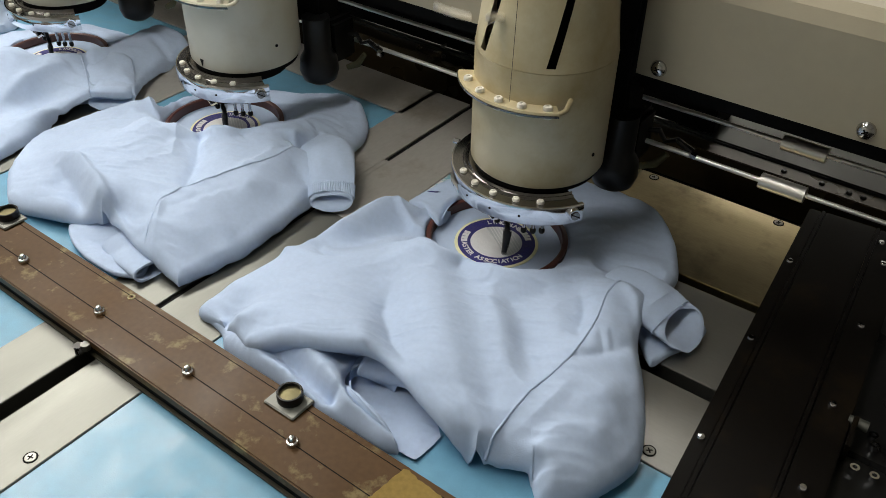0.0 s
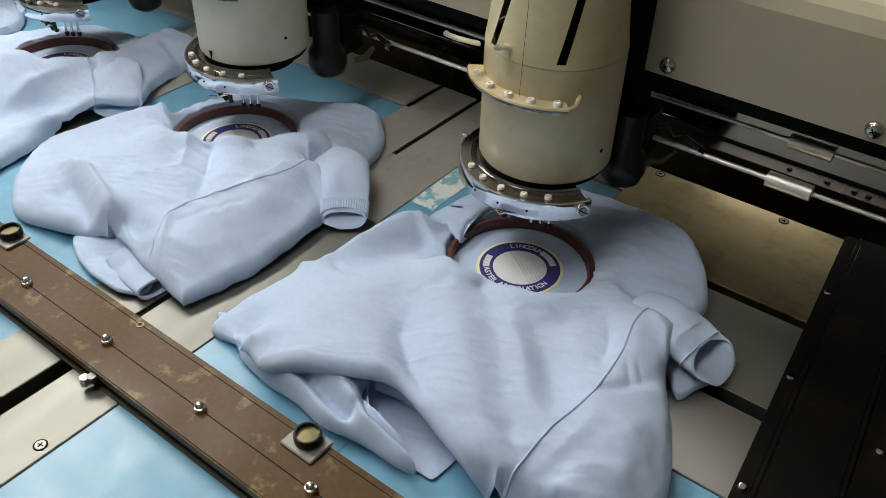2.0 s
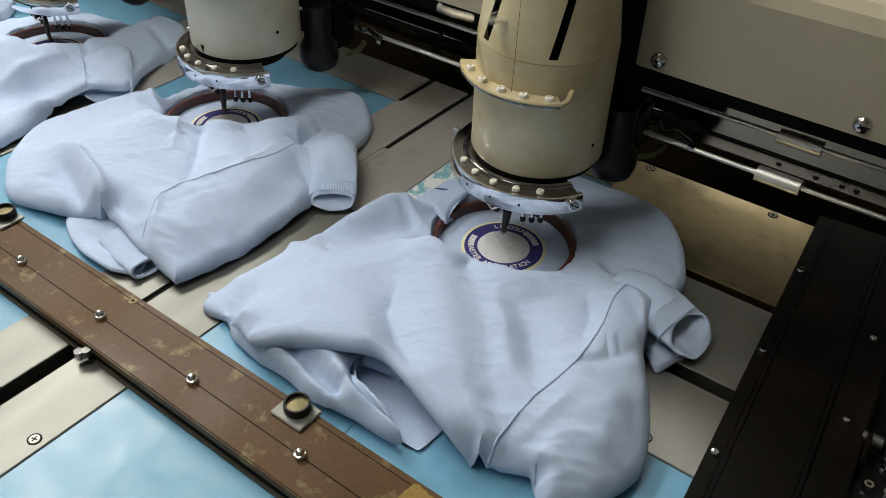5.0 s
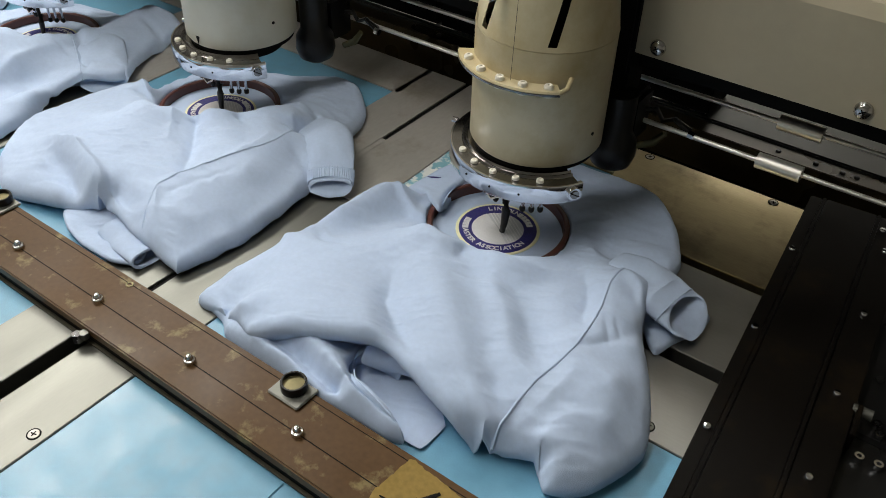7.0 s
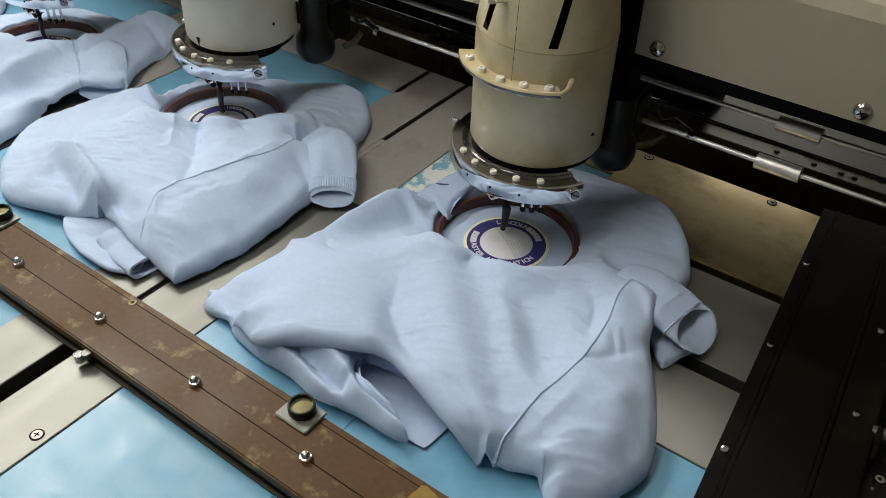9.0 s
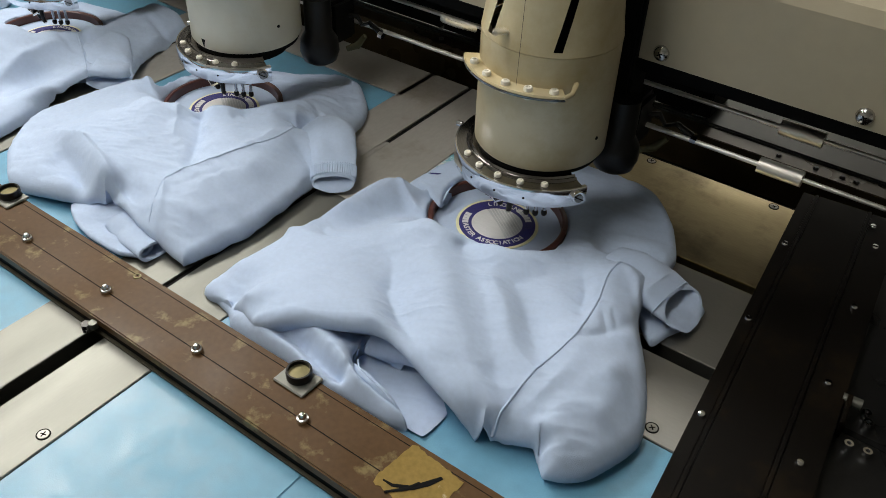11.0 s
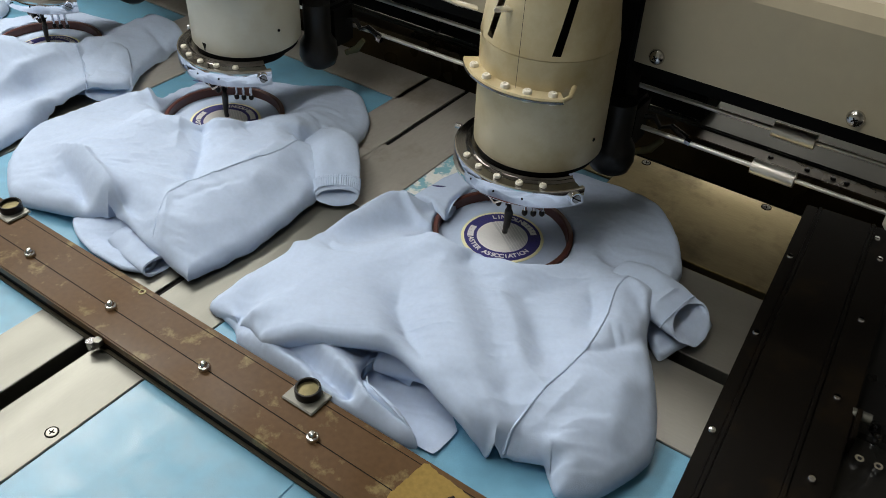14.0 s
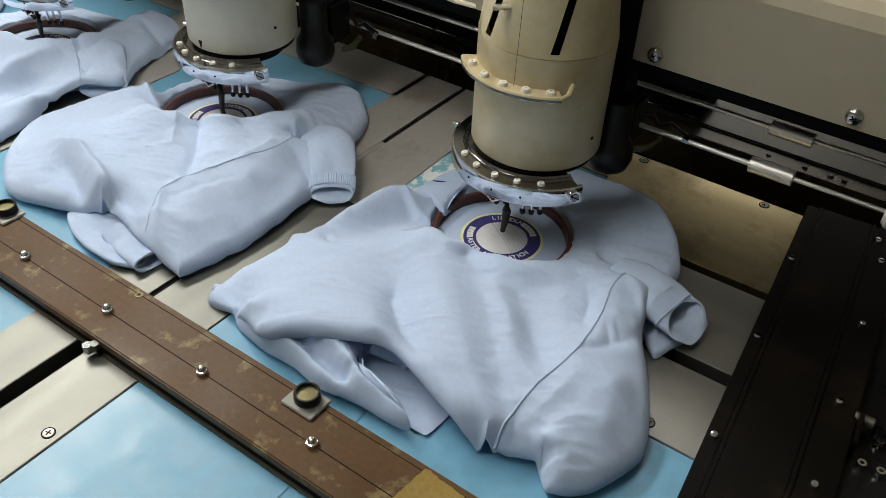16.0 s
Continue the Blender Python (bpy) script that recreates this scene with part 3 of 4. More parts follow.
# ---- shirts ----
# outlines of the cloth pieces
A1 = [(-0.172, -0.243, 0.014), (-0.162, -0.169, 0.020), (-0.155, -0.121, 0.024), (-0.146, -0.079, 0.029), (-0.139, -0.036, 0.032), (-0.126, -0.017, 0.032), (-0.101, -0.006, 0.025), (-0.116, 0.033, 0.014), (-0.111, 0.083, 0.014), (-0.080, 0.140, 0.014), (-0.022, 0.155, 0.014), (0.046, 0.160, 0.016), (0.091, 0.153, 0.018), (0.131, 0.114, 0.018), (0.158, 0.064, 0.016), (0.158, 0.007, 0.030), (0.170, -0.049, 0.030), (0.199, -0.094, 0.024), (0.217, -0.127, 0.020), (0.228, -0.165, 0.018), (0.215, -0.208, 0.018), (0.202, -0.225, 0.018), (0.185, -0.233, 0.020), (0.168, -0.219, 0.024), (0.146, -0.225, 0.020), (0.122, -0.233, 0.018), (0.101, -0.235, 0.034), (0.059, -0.225, 0.045), (0.023, -0.218, 0.050), (-0.008, -0.230, 0.052), (-0.053, -0.252, 0.050), (-0.080, -0.264, 0.040), (-0.107, -0.256, 0.034), (-0.139, -0.248, 0.020)]
B1 = [(-0.176, -0.240, 0.008), (-0.133, -0.252, 0.010), (-0.114, -0.264, 0.010), (-0.077, -0.270, 0.012), (-0.040, -0.270, 0.014), (-0.007, -0.274, 0.014), (0.033, -0.267, 0.014), (0.062, -0.266, 0.014), (0.078, -0.262, 0.014), (0.072, -0.259, 0.026), (0.042, -0.256, 0.030), (0.022, -0.253, 0.032), (0.001, -0.235, 0.026), (-0.016, -0.197, 0.012), (-0.074, -0.192, 0.008), (-0.139, -0.220, 0.006)]
C1 = [(-0.001, -0.240, 0.002), (0.044, -0.256, 0.002), (0.088, -0.254, 0.002), (0.090, -0.224, 0.002), (0.059, -0.198, 0.003), (0.011, -0.191, 0.004), (-0.016, -0.203, 0.004)]
A2 = [(-0.476, -0.251, 0.014), (-0.514, -0.223, 0.018), (-0.547, -0.170, 0.022), (-0.532, -0.103, 0.028), (-0.503, -0.040, 0.034), (-0.488, -0.036, 0.028), (-0.503, 0.010, 0.014), (-0.490, 0.066, 0.014), (-0.415, 0.100, 0.014), (-0.347, 0.135, 0.018), (-0.309, 0.136, 0.018), (-0.269, 0.103, 0.016), (-0.249, 0.068, 0.014), (-0.238, 0.028, 0.025), (-0.217, -0.024, 0.030), (-0.205, -0.068, 0.020), (-0.198, -0.157, 0.018), (-0.209, -0.228, 0.018), (-0.217, -0.235, 0.020), (-0.275, -0.231, 0.026), (-0.327, -0.225, 0.030), (-0.379, -0.243, 0.022), (-0.443, -0.259, 0.016)]
B2 = [(-0.374, -0.243, 0.010), (-0.350, -0.256, 0.010), (-0.314, -0.264, 0.010), (-0.274, -0.262, 0.010), (-0.255, -0.250, 0.010), (-0.256, -0.235, 0.010), (-0.284, -0.217, 0.014), (-0.324, -0.214, 0.016), (-0.361, -0.222, 0.014)]
A3 = [(-0.544, -0.294, 0.014), (-0.555, -0.210, 0.014), (-0.563, -0.162, 0.016), (-0.582, -0.111, 0.020), (-0.575, -0.072, 0.030), (-0.546, -0.037, 0.025), (-0.581, 0.016, 0.018), (-0.602, 0.077, 0.014), (-0.613, 0.112, 0.014), (-0.652, 0.131, 0.020), (-0.682, 0.110, 0.032), (-0.690, 0.085, 0.020), (-0.744, 0.092, 0.012), (-0.810, 0.070, 0.012), (-0.859, -0.010, 0.014), (-0.846, -0.136, 0.020)]
A4 = [(-0.882, -0.068, 0.020), (-0.884, 0.001, 0.014), (-0.915, 0.032, 0.014), (-0.956, 0.045, 0.018), (-1.013, 0.022, 0.020), (-1.051, -0.098, 0.020), (-0.930, -0.156, 0.020)]
SEAM1 = [(0.136, -0.231, 0.024), (0.136, -0.216, 0.034), (0.140, -0.176, 0.045), (0.145, -0.130, 0.048), (0.140, -0.080, 0.045), (0.134, -0.056, 0.044), (0.128, -0.031, 0.040), (0.128, -0.006, 0.034)]
SEAM2 = [(-0.266, -0.227, 0.020), (-0.278, -0.207, 0.030), (-0.291, -0.177, 0.040), (-0.280, -0.139, 0.045), (-0.268, -0.095, 0.046), (-0.261, -0.054, 0.046), (-0.270, -0.003, 0.040)]
P1 = [(-0.125, 0.001, 0.014), (-0.122, 0.018, 0.018), (-0.112, 0.062, 0.020), (-0.097, 0.095, 0.018), (-0.072, 0.093, 0.016), (-0.084, 0.041, 0.018), (-0.083, 0.014, 0.018), (-0.074, -0.010, 0.016), (-0.086, -0.008, 0.020), (-0.105, -0.002, 0.020)]
HEM1 = [(0.012, -0.241, 0.030), (0.022, -0.249, 0.030), (0.043, -0.254, 0.028), (0.069, -0.259, 0.024), (0.075, -0.261, 0.016)]
SEAM3 = [(-0.684, -0.015, 0.035), (-0.632, -0.041, 0.040), (-0.594, -0.063, 0.040), (-0.569, -0.079, 0.036)]
G2 = [
    ([(-0.343, -0.245), (-0.298, -0.237), (-0.252, -0.245)], 0.008, -0.006),
    ([(-0.324, -0.214), (-0.270, -0.231)], 0.008, 0.006),
]
# crest and valley lines of the cloth, with their heights
FRONT_RIDGE = [
    [(-0.075, -0.079, 0.036), (-0.05, -0.064, 0.037), (-0.023, -0.07, 0.038), (0.014, -0.064, 0.036), (0.039, -0.049, 0.032), (0.069, -0.012, 0.028), (0.086, 0.018, 0.024)],
    [(-0.159, -0.106, 0.022), (-0.137, -0.11, 0.019), (-0.114, -0.097, 0.019), (-0.101, -0.062, 0.017), (-0.09, -0.039, 0.013)],
    [(-0.159, -0.148, 0.028), (-0.12, -0.141, 0.032), (-0.092, -0.125, 0.034), (-0.072, -0.091, 0.037)],
    [(-0.129, -0.029, 0.035), (-0.135, -0.059, 0.034), (-0.14, -0.085, 0.032)],
    [(-0.11, -0.019, 0.024), (-0.095, -0.017, 0.014)],
]
LEFT_ROLL = [
    [(-0.107, -0.252, 0.04), (-0.099, -0.238, 0.043), (-0.083, -0.22, 0.045), (-0.061, -0.202, 0.046)],
    [(-0.15, -0.233, 0.017), (-0.137, -0.241, 0.014), (-0.128, -0.248, 0.013)],
    [(-0.15, -0.211, 0.028), (-0.14, -0.187, 0.031), (-0.124, -0.167, 0.033)],
    [(-0.083, -0.26, 0.04), (-0.057, -0.245, 0.05), (-0.027, -0.229, 0.053), (0.007, -0.22, 0.054)],
    [(-0.101, -0.256, 0.036), (-0.087, -0.259, 0.036)],
]
MIDDLE_FOLDS = [
    [(-0.067, -0.167, 0.042), (-0.032, -0.19, 0.047), (-0.001, -0.204, 0.052)],
    [(-0.043, -0.131, 0.037), (-0.02, -0.16, 0.036), (0.012, -0.188, 0.042), (0.043, -0.211, 0.046)],
    [(-0.025, -0.102, 0.044), (0.014, -0.137, 0.051), (0.05, -0.168, 0.055), (0.085, -0.196, 0.054), (0.111, -0.217, 0.046), (0.127, -0.231, 0.032)],
    [(0.002, -0.078, 0.039), (0.047, -0.12, 0.044), (0.079, -0.152, 0.047), (0.104, -0.18, 0.047), (0.121, -0.204, 0.041)],
    [(0.034, -0.088, 0.042), (0.078, -0.128, 0.048), (0.104, -0.16, 0.05), (0.122, -0.188, 0.046)],
    [(0.067, -0.092, 0.036), (0.096, -0.119, 0.039), (0.123, -0.153, 0.043)],
]
SHOULDER = [
    [(0.079, -0.06, 0.033), (0.114, -0.09, 0.041), (0.139, -0.138, 0.047)],
    [(0.09, -0.027, 0.03), (0.116, -0.053, 0.035), (0.135, -0.093, 0.042)],
    [(0.129, -0.015, 0.04), (0.133, -0.04, 0.042), (0.14, -0.075, 0.045), (0.144, -0.134, 0.049), (0.142, -0.18, 0.048), (0.134, -0.213, 0.038), (0.136, -0.231, 0.026)],
    [(0.164, -0.114, 0.044), (0.186, -0.137, 0.045), (0.197, -0.174, 0.042), (0.186, -0.202, 0.036)],
    [(0.155, -0.045, 0.038), (0.182, -0.088, 0.034), (0.208, -0.137, 0.028)],
    [(0.165, -0.208, 0.038), (0.168, -0.218, 0.03), (0.174, -0.223, 0.02)],
    [(0.177, -0.211, 0.038), (0.19, -0.22, 0.028)],
]
BACK_PANEL = [
    [(0.041, 0.071, 0.016), (0.069, 0.067, 0.017), (0.101, 0.066, 0.018)],
    [(0.037, 0.115, 0.015), (0.074, 0.12, 0.017), (0.119, 0.093, 0.017)],
    [(0.093, 0.025, 0.016), (0.119, 0.031, 0.017), (0.144, 0.039, 0.02)],
    [(0.122, 0.047, 0.022), (0.143, 0.053, 0.022)],
]
UNDER_FOLDS = [
    [(-0.115, -0.262, 0.014), (-0.078, -0.266, 0.027), (-0.04, -0.265, 0.028), (-0.007, -0.269, 0.024), (0.02, -0.267, 0.018)],
    [(-0.074, -0.252, 0.025), (-0.041, -0.254, 0.022), (-0.011, -0.259, 0.019), (0.009, -0.259, 0.016)],
    [(-0.066, -0.238, 0.034), (-0.033, -0.245, 0.038), (-0.002, -0.251, 0.036), (0.027, -0.257, 0.033), (0.054, -0.258, 0.027)],
    [(-0.04, -0.218, 0.024), (-0.012, -0.228, 0.026)],
]
MIDDLE_SHIRT_CREST = [
    [(-0.436, -0.08, 0.036), (-0.403, -0.084, 0.04), (-0.372, -0.074, 0.043), (-0.345, -0.051, 0.045), (-0.324, -0.028, 0.046), (-0.314, -0.003, 0.046), (-0.302, 0.03, 0.042)],
    [(-0.478, -0.077, 0.03), (-0.457, -0.076, 0.029), (-0.464, -0.065, 0.028)],
    [(-0.506, -0.151, 0.03), (-0.48, -0.122, 0.036), (-0.448, -0.106, 0.038)],
    [(-0.479, -0.211, 0.028), (-0.456, -0.199, 0.036), (-0.403, -0.201, 0.044), (-0.348, -0.22, 0.046), (-0.3, -0.236, 0.04), (-0.265, -0.238, 0.03)],
    [(-0.438, -0.236, 0.028), (-0.423, -0.212, 0.03), (-0.393, -0.219, 0.027), (-0.362, -0.228, 0.026)],
    [(-0.409, -0.236, 0.026), (-0.381, -0.234, 0.028)],
]
MIDDLE_SHIRT_FACE = [
    [(-0.359, -0.176, 0.05), (-0.301, -0.193, 0.048), (-0.261, -0.216, 0.038), (-0.232, -0.228, 0.025)],
    [(-0.293, -0.178, 0.047), (-0.278, -0.14, 0.047), (-0.266, -0.097, 0.048), (-0.267, -0.056, 0.048), (-0.277, -0.004, 0.045)],
    [(-0.274, -0.187, 0.046), (-0.257, -0.144, 0.046), (-0.247, -0.107, 0.046)],
    [(-0.359, -0.077, 0.042), (-0.321, -0.12, 0.044), (-0.294, -0.153, 0.044)],
    [(-0.369, -0.099, 0.045), (-0.334, -0.138, 0.048)],
    [(-0.328, -0.074, 0.048), (-0.288, -0.101, 0.048)],
    [(-0.325, -0.044, 0.043), (-0.283, -0.075, 0.044)],
    [(-0.235, -0.2, 0.034), (-0.226, -0.158, 0.034), (-0.227, -0.105, 0.032), (-0.232, -0.06, 0.028)],
    [(-0.275, -0.019, 0.038), (-0.271, 0.002, 0.034)],
    [(-0.29, 0.036, 0.038), (-0.265, 0.023, 0.034)],
    [(-0.358, 0.084, 0.018), (-0.332, 0.109, 0.02), (-0.28, 0.073, 0.022)],
]
FAR_SHIRT_RELIEF = [
    [(-0.762, -0.116, 0.03), (-0.731, -0.099, 0.033), (-0.681, -0.071, 0.034), (-0.663, -0.03, 0.034), (-0.664, -0.001, 0.034)],
    [(-0.65, -0.149, 0.03), (-0.638, -0.116, 0.036), (-0.638, -0.077, 0.038), (-0.637, -0.037, 0.036)],
    [(-0.63, -0.165, 0.016), (-0.626, -0.121, 0.02), (-0.613, -0.081, 0.026), (-0.605, -0.053, 0.028)],
    [(-0.581, -0.192, 0.022), (-0.58, -0.149, 0.026), (-0.58, -0.112, 0.022)],
    [(-0.669, 0.028, 0.03), (-0.682, 0.085, 0.028)],
    [(-0.614, 0.014, 0.026), (-0.634, 0.085, 0.024)],
]
CREASES_NEAR = [
    ([(0.146, -0.127), (0.156, -0.112), (0.167, -0.089), (0.174, -0.063)], 0.005, -0.003),
    ([(0.148, -0.082), (0.162, -0.101)], 0.004, -0.002),
    ([(0.154, -0.074), (0.166, -0.09)], 0.004, -0.0015),
    ([(0.104, -0.034), (0.121, -0.059), (0.13, -0.084)], 0.006, -0.003),
    ([(-0.031, -0.139), (-0.015, -0.17), (0.015, -0.195), (0.047, -0.211)], 0.007, -0.004),
    ([(-0.14, -0.122), (-0.117, -0.133), (-0.096, -0.127)], 0.005, -0.005),
    ([(0.146, -0.217), (0.154, -0.19), (0.158, -0.155)], 0.007, 0.003),
    ([(0.168, -0.222), (0.184, -0.241)], 0.006, -0.007),
    ([(-0.073, -0.081), (-0.056, -0.05)], 0.006, -0.005),
    ([(0.079, -0.224), (0.112, -0.24), (0.131, -0.245)], 0.008, 0.004),
    ([(-0.128, -0.015), (-0.086, -0.035), (-0.062, -0.035)], -0.012, 0.008),
    ([(0.128, -0.006), (0.152, -0.023), (0.175, -0.054)], -0.012, 0.006),
]
CREASES_MIDDLE = [
    ([(-0.295, -0.176), (-0.281, -0.139), (-0.27, -0.095), (-0.271, -0.053)], 0.004, 0.003),
    ([(-0.277, -0.184), (-0.262, -0.148), (-0.251, -0.112)], 0.004, -0.002),
    ([(-0.293, -0.179), (-0.268, -0.209), (-0.24, -0.243)], 0.004, 0.004),
    ([(-0.361, -0.075), (-0.319, -0.118), (-0.29, -0.157)], 0.006, -0.005),
    ([(-0.387, -0.083), (-0.347, -0.125)], 0.006, 0.004),
    ([(-0.273, -0.034), (-0.264, -0.008), (-0.236, -0.01)], 0.006, -0.008),
    ([(-0.249, -0.041), (-0.217, -0.052), (-0.197, -0.077)], 0.006, -0.005),
    ([(-0.285, 0.027), (-0.257, 0.016), (-0.229, -0.017)], 0.005, -0.006),
    ([(-0.438, -0.205), (-0.391, -0.216), (-0.357, -0.236)], 0.007, -0.005),
    ([(-0.439, -0.096), (-0.43, -0.083), (-0.424, -0.067)], 0.005, -0.005),
    ([(-0.290, -0.228), (-0.338, -0.212), (-0.414, -0.190), (-0.465, -0.191)], -0.010, 0.009),
    ([(-0.505, -0.039), (-0.454, -0.059), (-0.421, -0.063)], -0.010, 0.006),
]
CREASES_FAR = [
    ([(-0.645, -0.151), (-0.644, -0.106), (-0.644, -0.058)], 0.007, 0.005),
    ([(-0.61, -0.164), (-0.612, -0.11)], 0.008, -0.006),
    ([(-0.671, -0.014), (-0.607, -0.045), (-0.58, -0.064)], 0.004, -0.005),
    ([(-0.571, -0.151), (-0.565, -0.11)], 0.006, -0.006),
    ([(-0.667, -0.051), (-0.624, -0.055)], 0.005, -0.003),
    ([(-0.649, 0.08), (-0.604, 0.069), (-0.573, 0.035)], 0.005, -0.006),
    ([(-0.713, -0.087), (-0.684, -0.081)], 0.006, 0.003),
]
SLEEVE_UNDER = [(0.141, -0.015, 0.012), (0.176, 0.009, 0.014), (0.206, 0.016, 0.014), (0.208, -0.001, 0.01), (0.196, -0.029, 0.008), (0.187, -0.053, 0.008), (0.168, -0.037, 0.009)]
INNER_FOLD = [(0.004, -0.224, 0.026), (0.001, -0.208, 0.032), (0.019, -0.2, 0.036), (0.044, -0.207, 0.034), (0.051, -0.211, 0.026), (0.032, -0.213, 0.02), (0.014, -0.22, 0.02)]



def spline(points, n, tight=0.42):
    """A closed smooth loop through points, as an array of n rows."""
    p = np.array(points)
    k = len(p)
    seg = np.sqrt(np.linalg.norm(np.roll(p, -1, 0) - p, axis=1))
    t = np.r_[0, np.cumsum(seg)]
    out = []
    for u in np.linspace(0, t[-1], n, endpoint=False):
        i = min(int(np.searchsorted(t, u, "right") - 1), k - 1)
        f = (u - t[i]) / seg[i]
        a, b, c, d = p[i - 1], p[i], p[(i + 1) % k], p[(i + 2) % k]
        ma = (c - a) * tight
        mb = (d - b) * tight
        f2, f3 = f * f, f * f * f
        out.append((2 * f3 - 3 * f2 + 1) * b + (f3 - 2 * f2 + f) * ma + (3 * f2 - 2 * f3) * c + (f3 - f2) * mb)
    return np.array(out)


def along(px, py, line):
    """Distance to a polyline of (x, y) and how far along it lies."""
    best = np.full(px.shape, 9.0)
    pos, hand = np.zeros(px.shape), np.ones(px.shape)
    n = len(line) - 1
    for i in range(n):
        (x0, y0), (x1, y1) = line[i][:2], line[i + 1][:2]
        dx, dy = x1 - x0, y1 - y0
        u = np.clip(((px - x0) * dx + (py - y0) * dy) / (dx * dx + dy * dy), 0, 1)
        d = np.hypot(px - x0 - u * dx, py - y0 - u * dy)
        near = d < best
        best = np.where(near, d, best)
        pos = np.where(near, (i + u) / n, pos)
        hand = np.where(near, np.sign(dx * (py - y0) - dy * (px - x0)), hand)
    return best, pos, hand


SURFACE = {}


def seam(line, n=70, r=0.0010, lift=0.0004):
    """A corded seam that lies along a line on the cloth draped last."""
    p = np.array([q[:2] for q in line])
    pts = []
    for f in np.linspace(0, len(p) - 1, n):
        k = min(int(f), len(p) - 2)
        u = f - k
        a, b, c, d = p[max(k - 1, 0)], p[k], p[k + 1], p[min(k + 2, len(p) - 1)]
        x, y = 0.5 * (2 * b + (c - a) * u + (2 * a - 5 * b + 4 * c - d) * u * u + (3 * b - a - 3 * c + d) * u ** 3)
        w = 1 / ((SURFACE["x"] - x) ** 2 + (SURFACE["y"] - y) ** 2 + 1e-8) ** 2
        pts.append((x, y, float((w * SURFACE["z"]).sum() / w.sum()) + lift))
    return tube(pts, [r * 0.5] + [r] * (n - 2) + [r * 0.5], 8)


def tented(px, py, out, relief, hoop, round_off=0.003):
    """Heights of a sheet that hangs between its edge, the hoop and the relief lines."""
    fixed = [tuple(p) for p in out[::3]]
    for line in relief:
        for (x0, y0, z0), (x1, y1, z1) in zip(line, line[1:]):
            n = max(1, int(math.hypot(x1 - x0, y1 - y0) / 0.008))
            fixed += [(x0 + (x1 - x0) * k / n, y0 + (y1 - y0) * k / n, z0 + (z1 - z0) * k / n) for k in range(n)]
        fixed.append(line[-1])
    if hoop:
        for k in range(36):
            fixed.append((hoop[0] + 0.0745 * math.cos(k * math.pi / 18), hoop[1] + 0.0745 * math.sin(k * math.pi / 18), 0.0125))
    q = np.array(fixed)
    gap = lambda ax, ay, bx, by: np.sqrt((ax - bx) ** 2 + (ay - by) ** 2 + round_off ** 2)
    n = len(q)
    m = np.zeros((n + 1, n + 1))
    m[:n, :n] = gap(q[:, None, 0], q[:, None, 1], q[None, :, 0], q[None, :, 1]) - np.eye(n) * 0.00003
    m[n, :n] = m[:n, n] = 1
    w = np.linalg.solve(m, np.r_[q[:, 2], 0])
    z = np.full(px.shape, w[n])
    for k in range(n):
        z = z + w[k] * gap(px, py, q[k, 0], q[k, 1])
    return z


